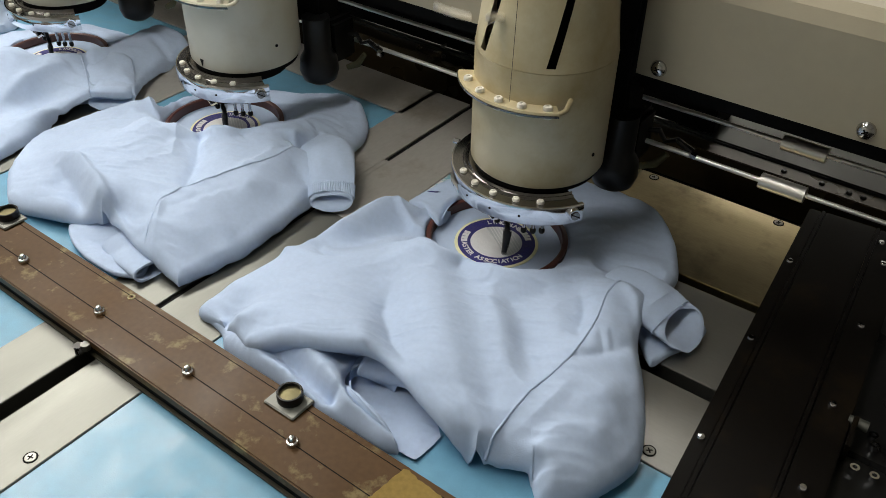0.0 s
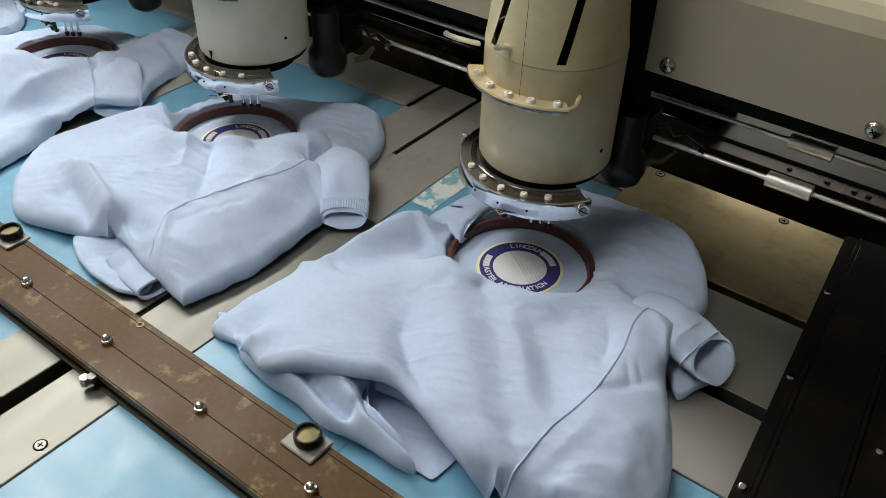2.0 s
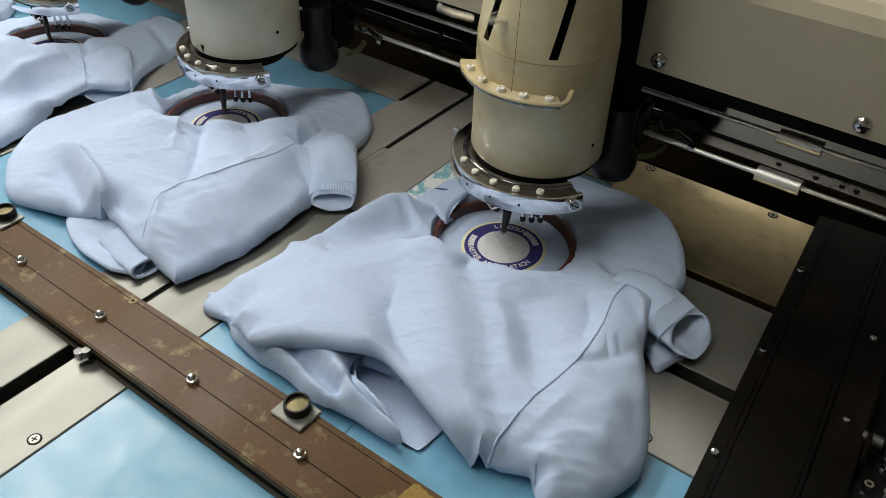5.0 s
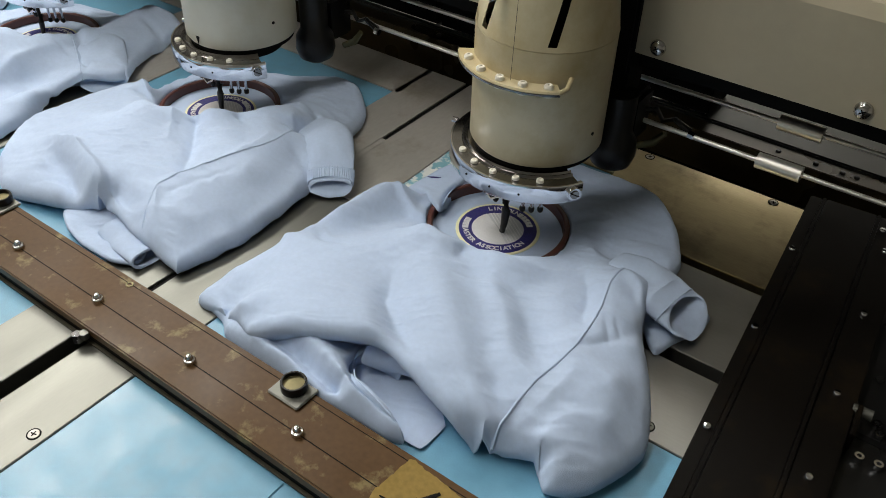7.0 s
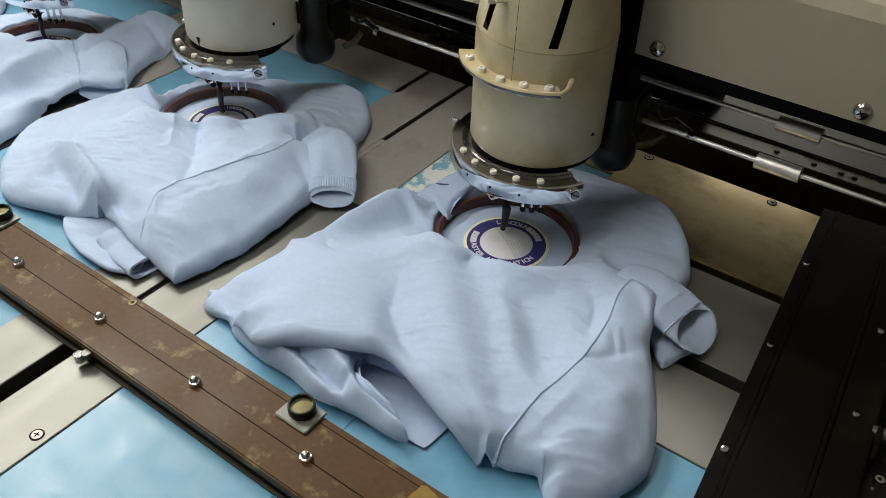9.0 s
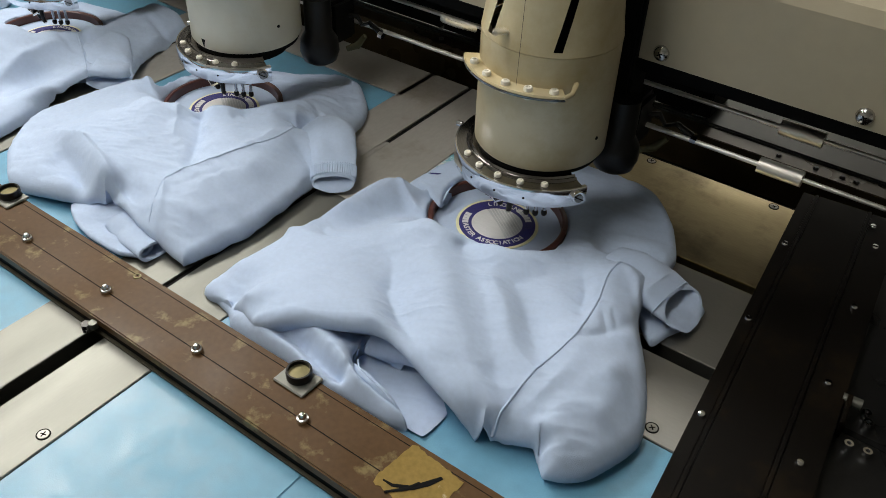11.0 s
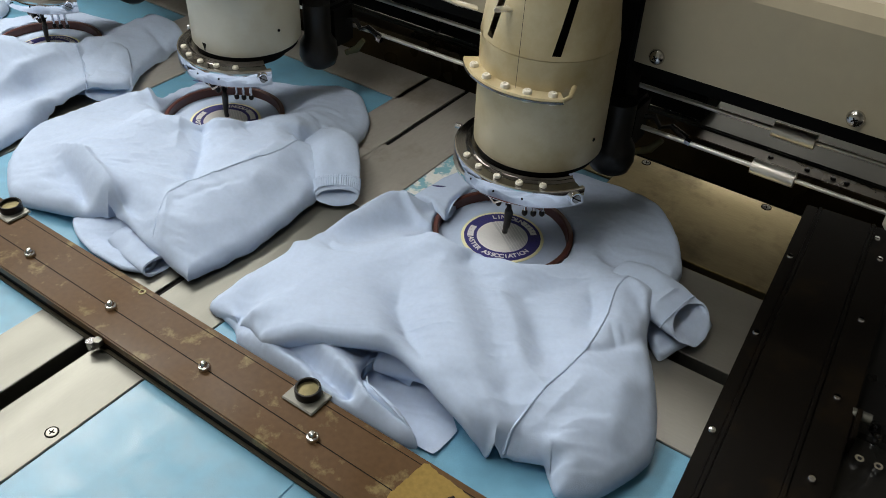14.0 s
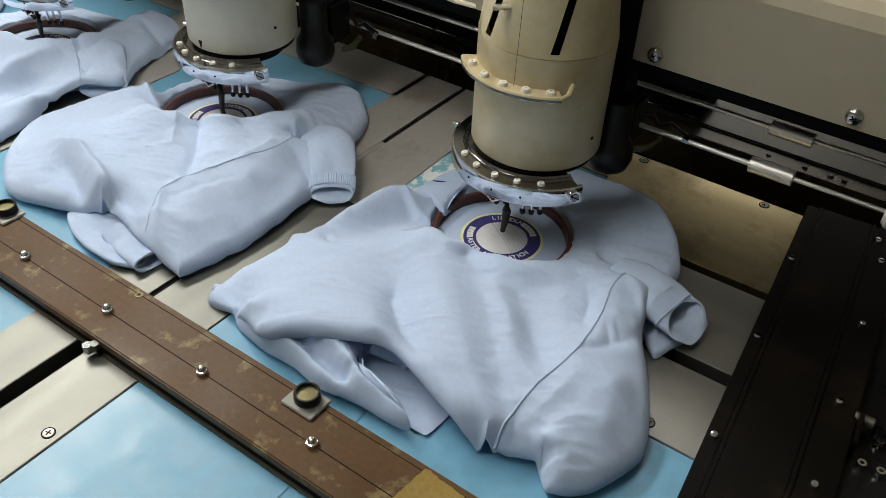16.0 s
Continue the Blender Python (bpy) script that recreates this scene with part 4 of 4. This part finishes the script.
def drape(loop, centre, relief, folds, hoop=None, seg=220, rings=70, edge=0.010, floor=0.002, wrinkle=0.0011, seed=0.0, drop=0.010, tight=0.42, under=0.018, thick=0.005):
    """A puffed sheet of cloth inside a loop: rounded at its edge, tented over crest and valley lines, and creased along folds."""
    out = spline(loop, seg, tight)
    cx, cy = centre
    s = (np.arange(1, rings + 1) / rings) ** 0.85
    px = cx + (out[:, 0] - cx)[:, None] * s
    py = cy + (out[:, 1] - cy)[:, None] * s
    dist = np.full(px.shape, 9.0)
    for i in range(seg):
        a, b = out[i, :2], out[(i + 1) % seg, :2]
        dx, dy = b - a
        u = np.clip(((px - a[0]) * dx + (py - a[1]) * dy) / (dx * dx + dy * dy + 1e-12), 0, 1)
        dist = np.minimum(dist, np.hypot(px - a[0] - u * dx, py - a[1] - u * dy))
    top, weight = np.zeros(px.shape), np.zeros(px.shape)
    for i in range(0, seg, 2):
        w = 1 / ((px - out[i, 0]) ** 2 + (py - out[i, 1]) ** 2 + 2e-5) ** 1.5
        top, weight = top + w * out[i, 2], weight + w
    rim = top / weight
    if relief:
        z = tented(px, py, out, relief, hoop)
    else:
        low = np.mean(out[:, 2])
        z = low + (rim - low) * np.exp(-dist / 0.045)
    for line, width, height in folds:
        d, pos, hand = along(px, py, line)
        if width < 0:  # a lip: long slope on the left of the line, steep drop on its right
            d = np.where(hand < 0, d * 2.6, d)
        z = z + height * np.exp(-(d / abs(width)) ** 1.5) * np.sin(np.pi * np.clip(pos * 0.86 + 0.07, 0, 1)) ** 0.6
    for i in range(seg):
        for j in range(rings):
            v = Vector((px[i, j] * 22 + seed, py[i, j] * 22, seed))
            w = Vector((v.x * 0.9 + v.y * 0.5, v.y * 2.4 - v.x * 1.1, seed + 4))
            w = w + 0.8 * noise.noise_vector(v * 0.6)
            z[i, j] += wrinkle * (noise.noise(v) * 1.2 + 2.2 * (0.4 - abs(noise.noise(w * 0.6)) ** 0.8) + 1.0 * (0.35 - abs(noise.noise(w * 1.5)) ** 0.8) + 0.35 * noise.noise(v * 4) + 0.4 * (0.3 - abs(noise.noise(w * 3.4))))
    z = np.maximum(z, floor)
    if hoop:
        r = np.hypot(px - hoop[0], py - hoop[1])
        z = np.where(r < 0.0735, 0.0015 + (z - 0.0015) * np.clip((r - 0.0685) / 0.005, 0, 1) ** 2, z)
    z_edge = np.minimum(1.0, np.sqrt(np.clip(dist / edge, 0, 1) * (2 - np.clip(dist / edge, 0, 1))))
    z = z - (1 - z_edge) * np.minimum(rim - floor, drop)
    SURFACE["x"], SURFACE["y"], SURFACE["z"] = px.ravel(), py.ravel(), z.ravel()
    bm = bmesh.new()
    zc = float(z[:, 0].mean())
    mid = bm.verts.new((cx, cy, zc))
    grid = [[bm.verts.new((px[i, j], py[i, j], z[i, j])) for j in range(rings)] for i in range(seg)]
    for i in range(seg):
        k = (i + 1) % seg
        bm.faces.new((mid, grid[i][0], grid[k][0]))
        for j in range(rings - 1):
            bm.faces.new((grid[i][j], grid[i][j + 1], grid[k][j + 1], grid[k][j]))
    # the edge turns under, so that the cloth has thickness
    last = [grid[i][-1] for i in range(seg)]
    for inset, fall in ((0.0012, 0.3 * thick), (0.22 * under, 0.7 * thick), (0.75 * under, thick), (under, 0.06)):
        nxt = []
        for i in range(seg):
            x, y = out[i, 0], out[i, 1]
            d = Vector((cx - x, cy - y)).normalized() * inset
            nxt.append(bm.verts.new((x + d.x, y + d.y, max(grid[i][-1].co.z - fall, 0.0012))))
        for i in range(seg):
            k = (i + 1) % seg
            bm.faces.new((last[i], nxt[i], nxt[k], last[k]))
        last = nxt
    return bm


BADGE = (-0.017, 0.0115)


def sleeve(points, radii, lean=0.010, thick=0.0022):
    """A short sleeve: a flattened tube of cloth, open at its end, and turned in there."""
    pts = [Vector(p) for p in points]
    n = 14
    way, rad = [], []
    for i in range(n):
        f = i / (n - 1) * (len(pts) - 1)
        k = min(int(f), len(pts) - 2)
        way.append(pts[k].lerp(pts[k + 1], f - k))
        (w0, h0), (w1, h1) = radii[k], radii[k + 1]
        u = f - k
        rad.append((w0 + (w1 - w0) * u, h0 + (h1 - h0) * u))
    back = [(p, (w - thick, h - thick)) for p, (w, h) in zip(way, rad)][:5:-1]
    bm = tube(way + [p for p, _ in back], rad + [r for _, r in back], 36, cap=False, turn=n)
    d = (way[-1] - way[-2]).normalized()
    for v in bm.verts:
        near = max(0.0, 1 - (way[-1] - v.co).dot(d) / 0.03)
        v.co -= d * near * lean * max(-1.0, (v.co.z - way[-1].z) / rad[-1][1])
    for v in bm.verts:
        v.co.z = max(v.co.z + 0.0030 * noise.noise(v.co * 70) + 0.0050 * noise.noise(v.co * 28), 0.003)
    return bm


def ribs(points, radii, count=56):
    """The knitted rib of a cuff, a finely fluted band round the sleeve's end."""
    a, b = Vector(points[-2]), Vector(points[-1])
    d = (b - a).normalized()
    side = d.cross(Vector((0, 0, 1))).normalized()
    up = side.cross(d)
    bm, rows = bmesh.new(), []
    for f in (0.45, 0.6, 0.75, 0.9):
        w, h = (radii[-2][i] * (1 - f) + radii[-1][i] * f + 0.0008 for i in (0, 1))
        row = []
        for k in range(2 * count):
            t, e = math.pi * k / count, 0.0007 * (k % 2)
            p = a.lerp(b, f) + side * (w + e) * math.cos(t) + up * (h + e) * math.sin(t) - d * 0.010 * math.sin(t) * max(0, (f - 0.3))
            row.append(bm.verts.new((p.x, p.y, max(p.z, 0.0028))))
        rows.append(row)
    for p, q in zip(rows, rows[1:]):
        for k in range(2 * count):
            bm.faces.new((p[k], p[(k + 1) % (2 * count)], q[(k + 1) % (2 * count)], q[k]))
    return bm


def sleeve_band(points, radii, mat_radius=0.0012):
    """The stitched line round a sleeve's hem."""
    a, b = Vector(points[-2]), Vector(points[-1])
    c = a.lerp(b, 0.45)
    d = (b - a).normalized()
    side = d.cross(Vector((0, 0, 1))).normalized()
    up = side.cross(d)
    w = radii[-2][0] * 0.55 + radii[-1][0] * 0.45 + 0.0006
    h = radii[-2][1] * 0.55 + radii[-1][1] * 0.45 + 0.0006
    ring = [c + side * w * math.cos(t) + up * h * math.sin(t) for t in (2 * math.pi * k / 40 for k in range(41))]
    for p in ring:
        p.z = max(p.z, 0.003)
    return tube(ring, [0.0008] * 41, 6)


def buttonhole():
    return tube([(-0.006, -0.003, 0), (-0.002, -0.001, 0), (0.003, 0.002, 0), (0.006, 0.0045, 0)], [(0.0003, 0.0003), (0.0013, 0.0005), (0.0013, 0.0005), (0.0003, 0.0003)], 8)


def shirt_near():
    s = empty("polo_shirt", pose(0, 0, 0), "pale blue pique polo shirt hooped for embroidery, crumpled on table", "shirt", "shirts on the machine")
    part("body", drape(A1, (0.07, -0.10), FRONT_RIDGE + LEFT_ROLL + MIDDLE_FOLDS + SHOULDER + BACK_PANEL, CREASES_NEAR, BADGE, seg=360, rings=150, under=0.05, wrinkle=0.0013, thick=0.012), CLOTH, s, smooth=True)
    part("seam", seam(SEAM1), CLOTH, s, "corded shoulder seam", smooth=True)
    part("folded_front", drape(B1, (-0.03, -0.235), UNDER_FOLDS, [], edge=0.004, drop=0.006, rings=50), CLOTH, s, smooth=True)
    part("hem_stitching", seam(HEM1, r=0.0007), CLOTH, s, smooth=True)
    part("inner_fold", drape(INNER_FOLD, (0.0, -0.212), [], [], edge=0.008, drop=0.008, rings=30, seg=120, under=0.02, thick=0.006), CLOTH, s, "inner fold inside the open hem", smooth=True)
    part("placket", drape(P1, (-0.085, 0.040), [], [], edge=0.005, drop=0.006, rings=24, seg=120, wrinkle=0.001), CLOTH, s, "button placket of the collar", smooth=True)
    part("hem", drape(C1, (0.045, -0.228), [], [], edge=0.003, drop=0.002, rings=24, tight=0.12), CLOTH, s, smooth=True)
    part("sleeve_underside", drape(SLEEVE_UNDER, (0.17, -0.02), [], [], edge=0.005, drop=0.005, rings=24, seg=120), CLOTH, s, smooth=True)
    pts, rad = [(0.112, 0.004, 0.018), (0.144, 0.000, 0.026), (0.169, -0.006, 0.026), (0.194, -0.010, 0.021)], [(0.036, 0.012), (0.033, 0.013), (0.029, 0.0110), (0.026, 0.0080)]
    sl = part("sleeve", sleeve(pts, rad, 0.018), CLOTH, s, "short sleeve with open hemmed cuff", smooth=True)
    part("stitching", sleeve_band(pts, rad), CLOTH, sl, smooth=True)
    part("buttonhole", buttonhole(), NAVY, s, "dark stitched buttonhole").location = (-0.110, 0.027, 0.0185)
    return s


def shirt_middle():
    s = empty("polo_shirt", pose(0, 0, 0), "pale blue polo shirt under the second head, sleeve folded", "shirt", "shirts on the machine")
    part("body", drape(A2, (-0.37, -0.10), MIDDLE_SHIRT_CREST + MIDDLE_SHIRT_FACE, CREASES_MIDDLE, (BADGE[0] + ROW[0][0], BADGE[1] + ROW[0][1]), seg=280, rings=100, seed=5.0, under=0.035, wrinkle=0.0017, thick=0.008), CLOTH, s, smooth=True)
    part("seam", seam(SEAM2, r=0.0007, lift=0.0001), CLOTH, s, "stitched side seam", smooth=True)
    part("folded_front", drape(B2, (-0.31, -0.25), [], G2, edge=0.003, drop=0.003, rings=40, tight=0.25), CLOTH, s, smooth=True)
    pts, rad = [(-0.270, 0.012, 0.022), (-0.236, -0.001, 0.034), (-0.209, -0.024, 0.029), (-0.188, -0.050, 0.014)], [(0.034, 0.013), (0.029, 0.011), (0.025, 0.008), (0.023, 0.0055)]
    sl = part("sleeve", sleeve(pts, rad), CLOTH, s, "short sleeve with ribbed cuff", smooth=True)
    part("ribbed_cuff", ribs(pts, rad), CLOTH, sl)
    part("stitching", sleeve_band(pts, rad), CLOTH, sl, smooth=True)
    roll = [(-0.311, -0.231, 0.013), (-0.281, -0.235, 0.012), (-0.249, -0.238, 0.010)]
    part("cuff", sleeve(roll, [(0.015, 0.006), (0.017, 0.008), (0.017, 0.0075)], 0.004), CLOTH, s, smooth=True)
    part("buttonhole", buttonhole(), NAVY, s, "dark stitched buttonhole").location = (-0.493, 0.030, 0.0165)
    return s


def shirt_far():
    s = empty("polo_shirt", pose(0, 0, 0), "pale blue polo shirt under the third head, sleeve hanging", "shirt", "shirts on the machine")
    part("body", drape(A3, (-0.78, -0.08), FAR_SHIRT_RELIEF, CREASES_FAR, (BADGE[0] + ROW[1][0], BADGE[1] + ROW[1][1]), seed=9.0, under=0.03, wrinkle=0.0014), CLOTH, s, smooth=True)
    part("seam", seam(SEAM3, r=0.0009), CLOTH, s, "armhole seam", smooth=True)
    pts, rad = [(-0.660, 0.000, 0.026), (-0.622, -0.016, 0.028), (-0.590, -0.034, 0.023), (-0.562, -0.054, 0.013)], [(0.034, 0.010), (0.034, 0.010), (0.031, 0.008), (0.029, 0.005)]
    sl = part("sleeve", sleeve(pts, rad), CLOTH, s, "short sleeve with hemmed cuff", smooth=True)
    part("stitching", sleeve_band(pts, rad), CLOTH, sl, smooth=True)
    part("buttonhole", buttonhole(), NAVY, s, "dark stitched buttonhole").location = (-0.822, 0.022, 0.0155)
    return s


def shirt_last():
    s = empty("polo_shirt", pose(0, 0, 0), "edge of a pale blue polo shirt under the fourth head", "shirt", "shirts on the machine")
    part("body", drape(A4, (-1.08, 0.05), [], [], seg=120, rings=30, seed=3.0), CLOTH, s, smooth=True)
    return s


shirts = [shirt_near(), shirt_middle(), shirt_far(), shirt_last()]


def hoop():
    h = empty("embroidery_hoop", pose(BADGE[0], BADGE[1], 0), "round red-brown plastic embroidery hoop holding the shirt", "hoop", "hoops")
    part("ring", lathe([(0.066, 0.0015), (0.0665, 0.0125), (0.068, 0.0135), (0.072, 0.0125), (0.0725, 0.0015)], 96, closed=True), HOOP, h, smooth=True)
    return h


def lettering(text, r, start, step, up):
    """Letters set round a circle; up 1: they stand outwards, -1: inwards."""
    bm = bmesh.new()
    for k, ch in enumerate(text):
        if ch == " ":
            continue
        font = bpy.data.curves.new("letter", "FONT")
        font.body, font.size, font.align_x, font.align_y, font.extrude, font.offset = ch, 0.0078, "CENTER", "CENTER", 0.0002, 0.00015
        ob = bpy.data.objects.new("letter", font)
        scene.collection.objects.link(ob)
        me = bpy.data.meshes.new_from_object(ob.evaluated_get(bpy.context.evaluated_depsgraph_get()))
        a = start + step * k
        me.transform(pose(r * math.cos(radians(a)), r * math.sin(radians(a)), 0.0043, 0, 0, a - 90 * up))
        bm.from_mesh(me)
        bpy.data.objects.remove(ob)
        bpy.data.curves.remove(font)
        bpy.data.meshes.remove(me)
    return bm


def badge():
    b = empty("embroidered_badge", pose(BADGE[0], BADGE[1], 0), "round navy, cream and white embroidered badge on hooped cloth", "badge", "badges")
    part("hooped_cloth", lathe([(0, 0.0030), (0.0655, 0.0030), (0.0655, 0.0016)], 64), CLOTH, b)
    part("cream_border", lathe([(0.0395, 0.0031), (0.0395, 0.0038), (0.0425, 0.0038), (0.0428, 0.0031)], 72), CREAM_THREAD, b)
    ring = part("navy_ring", lathe([(0.0265, 0.0031), (0.0265, 0.0040), (0.0396, 0.0040), (0.0396, 0.0031)], 72), NAVY, b)
    for text, start, step, up in (("LINCOLN", 137, -8.6, 1), ("ASTER ASSOCIATION", -137, 7.8, -1)):
        part("lettering", lettering(text, 0.033, start, step, up), WHITE_THREAD, ring, "white embroidered letters")
    for a in (-171, -163, -155, -147, 77, 69, 61, 53, 45):
        bar = part("lettering", box(-0.0019, 0.0019, -0.0032, 0.0032, 0.0040, 0.0044), WHITE_THREAD, ring)
        bar.location, bar.rotation_euler = (0.033 * math.cos(radians(a)), 0.033 * math.sin(radians(a)), 0), (0, 0, radians(a + 90))
    # the head's shadow over the centre is painted as a grey half
    part("grey_centre", lathe([(0, 0.0036), (0.0268, 0.0036), (0.0268, 0.0031)], 64), SHADED_THREAD, b, "centre in grey-white rows, grey for the head's shadow")
    part("white_centre", lathe([(0, 0.0036), (0, 0.0041), (0.0262, 0.0041), (0.0266, 0.0036)], 40, (0, 0, 0), 148, 322, closed=True), WHITE_THREAD, b, "half of dense white stitching outside the head's shadow")
    for k in range(7):
        y = 0.0022 + 0.0031 * k
        half = math.sqrt(0.0262 ** 2 - y * y)
        row = part("stitch_row", rod((-half, y, 0.0037), (half, y, 0.0037), 0.00045, 5), WHITE_THREAD, b)
        row.rotation_euler = (0, 0, radians(-36))
    return b


hoop_1, badge_1 = hoop(), badge()
hoops = [hoop_1] + [copy_thing(hoop_1, pose(BADGE[0] + x, BADGE[1] + y, 0)) for x, y in ROW]
badges = [badge_1] + [copy_thing(badge_1, pose(BADGE[0] + x, BADGE[1] + y, 0)) for x, y in ROW]

# shifts of the moving frame: seconds, x, y
SHIFT = [
    (0, 0, 0), (0.5, 0.001, -0.001), (1, 0.016, -0.013), (1.5, 0.028, -0.022), (2, 0.041, -0.031), (2.5, 0.030, -0.022), (3, 0.017, -0.013),
    (3.5, 0.002, -0.002), (4, -0.004, 0.002), (4.2, -0.001, 0.0), (4.9, 0.018, -0.014), (5.65, 0.041, -0.031), (6.5, 0.023, -0.018), (7, 0.010, -0.009), (7.5, -0.003, 0.001), (8, 0.003, -0.004),
    (8.5, 0.017, -0.014), (9, 0.029, -0.023), (9.2, 0.034, -0.026), (9.4, 0.039, -0.030), (10.4, 0.018, -0.014), (11.2, -0.003, 0.001), (11.5, 0.0, -0.002), (12, 0.014, -0.013), (12.5, 0.028, -0.022), (13, 0.040, -0.031), (13.5, 0.030, -0.024),
    (14, 0.016, -0.014), (14.5, 0.003, -0.005), (15, -0.005, 0.002), (15.5, 0.005, -0.007), (16, 0.020, -0.017)]


# how far the slack front of the shirts trails behind the frame: seconds, 0 to 1
SLACK = [(0, 0), (0.5, 0.15), (1, 0.8), (1.5, 1), (2, 1), (2.5, 0.35), (3, 0), (4.2, 0), (4.9, 0.8), (5.65, 1), (6.5, 0.05), (7.5, 0), (8, 0.3),
         (8.5, 0.85), (9, 1), (9.4, 1), (10.4, 0), (11.2, 0), (11.5, 0.1), (12, 0.8), (12.5, 1), (13, 1), (13.5, 0.3), (14, 0), (15, 0), (15.5, 0.4), (16, 0.95)]


def slack(t):
    return float(np.interp(t, [a for a, b in SLACK], [b for a, b in SLACK]))


# how far the foot is down at a time: seconds, 0 up to 1 down
STITCH = [(0, 1), (0.5, 0.3), (1, 0), (1.5, 1), (2, 0), (2.5, 1), (3, 0), (3.5, 0.2), (4, 1), (6.5, 0.2), (7, 1), (7.5, 0.9), (8, 0), (8.5, 0.9), (9, 0.9),
          (11.5, 0.9), (12, 0.5), (12.5, 0.9), (13, 0.3), (13.5, 0.2), (14, 0.9), (14.5, 1), (15, 0.2), (15.5, 0.3), (16, 0.9)]


def motions():
    for k, h in enumerate(heads):
        parts = [o for o in h.children if o.name.split(".")[0] in ("presser_foot", "needle", "take_up_lever")]
        for o in parts:
            base = o.name.split(".")[0]
            rise = {"presser_foot": 0.034, "needle": 0.038, "take_up_lever": -0.030}[base]
            x, y, z = o.location
            rows = []
            for i, (t, down) in enumerate(STITCH):
                rows.append((t, pose(x, y, z + rise * (1 - down))))
                if i + 1 < len(STITCH):
                    gap, count = STITCH[i + 1][0] - t, 3 if STITCH[i + 1][0] - t < 1 else 15
                    for q in range(1, count + 1):
                        rows.append((t + gap * q / (count + 1), pose(x, y, z + rise * ((q + (down < 0.5)) % 2))))
            walk(o, rows)
    for thing in (panto, ebar, *hoops, *badges):
        x, y, z = thing.location
        walk(thing, [(t, pose(x + dx, y + dy, z)) for t, dx, dy in SHIFT])
    for k, thing in enumerate(shirts):
        ox, oy = ((0.0, 0.0), *ROW)[k]
        turn_at = Vector((BADGE[0] + ox, BADGE[1] + oy, 0))
        rows = []
        for t, dx, dy in SHIFT:
            lag = slack(t)
            at = turn_at + Vector((dx - 0.0058 * lag, dy + 0.0078 * lag, 0))
            rows.append((t, Matrix.Translation(at) @ pose(0, 0, 0, 0, 0, -1.4 * lag) @ Matrix.Translation(-turn_at)))
        walk(thing, rows)
    for o in shirts[0].children:
        if o.name.split(".")[0] in ("folded_front", "hem", "hem_stitching", "inner_fold"):
            walk(o, [(t, pose(-0.007 * slack(t), 0.010 * slack(t), 0)) for t, dx, dy in SHIFT])


motions()
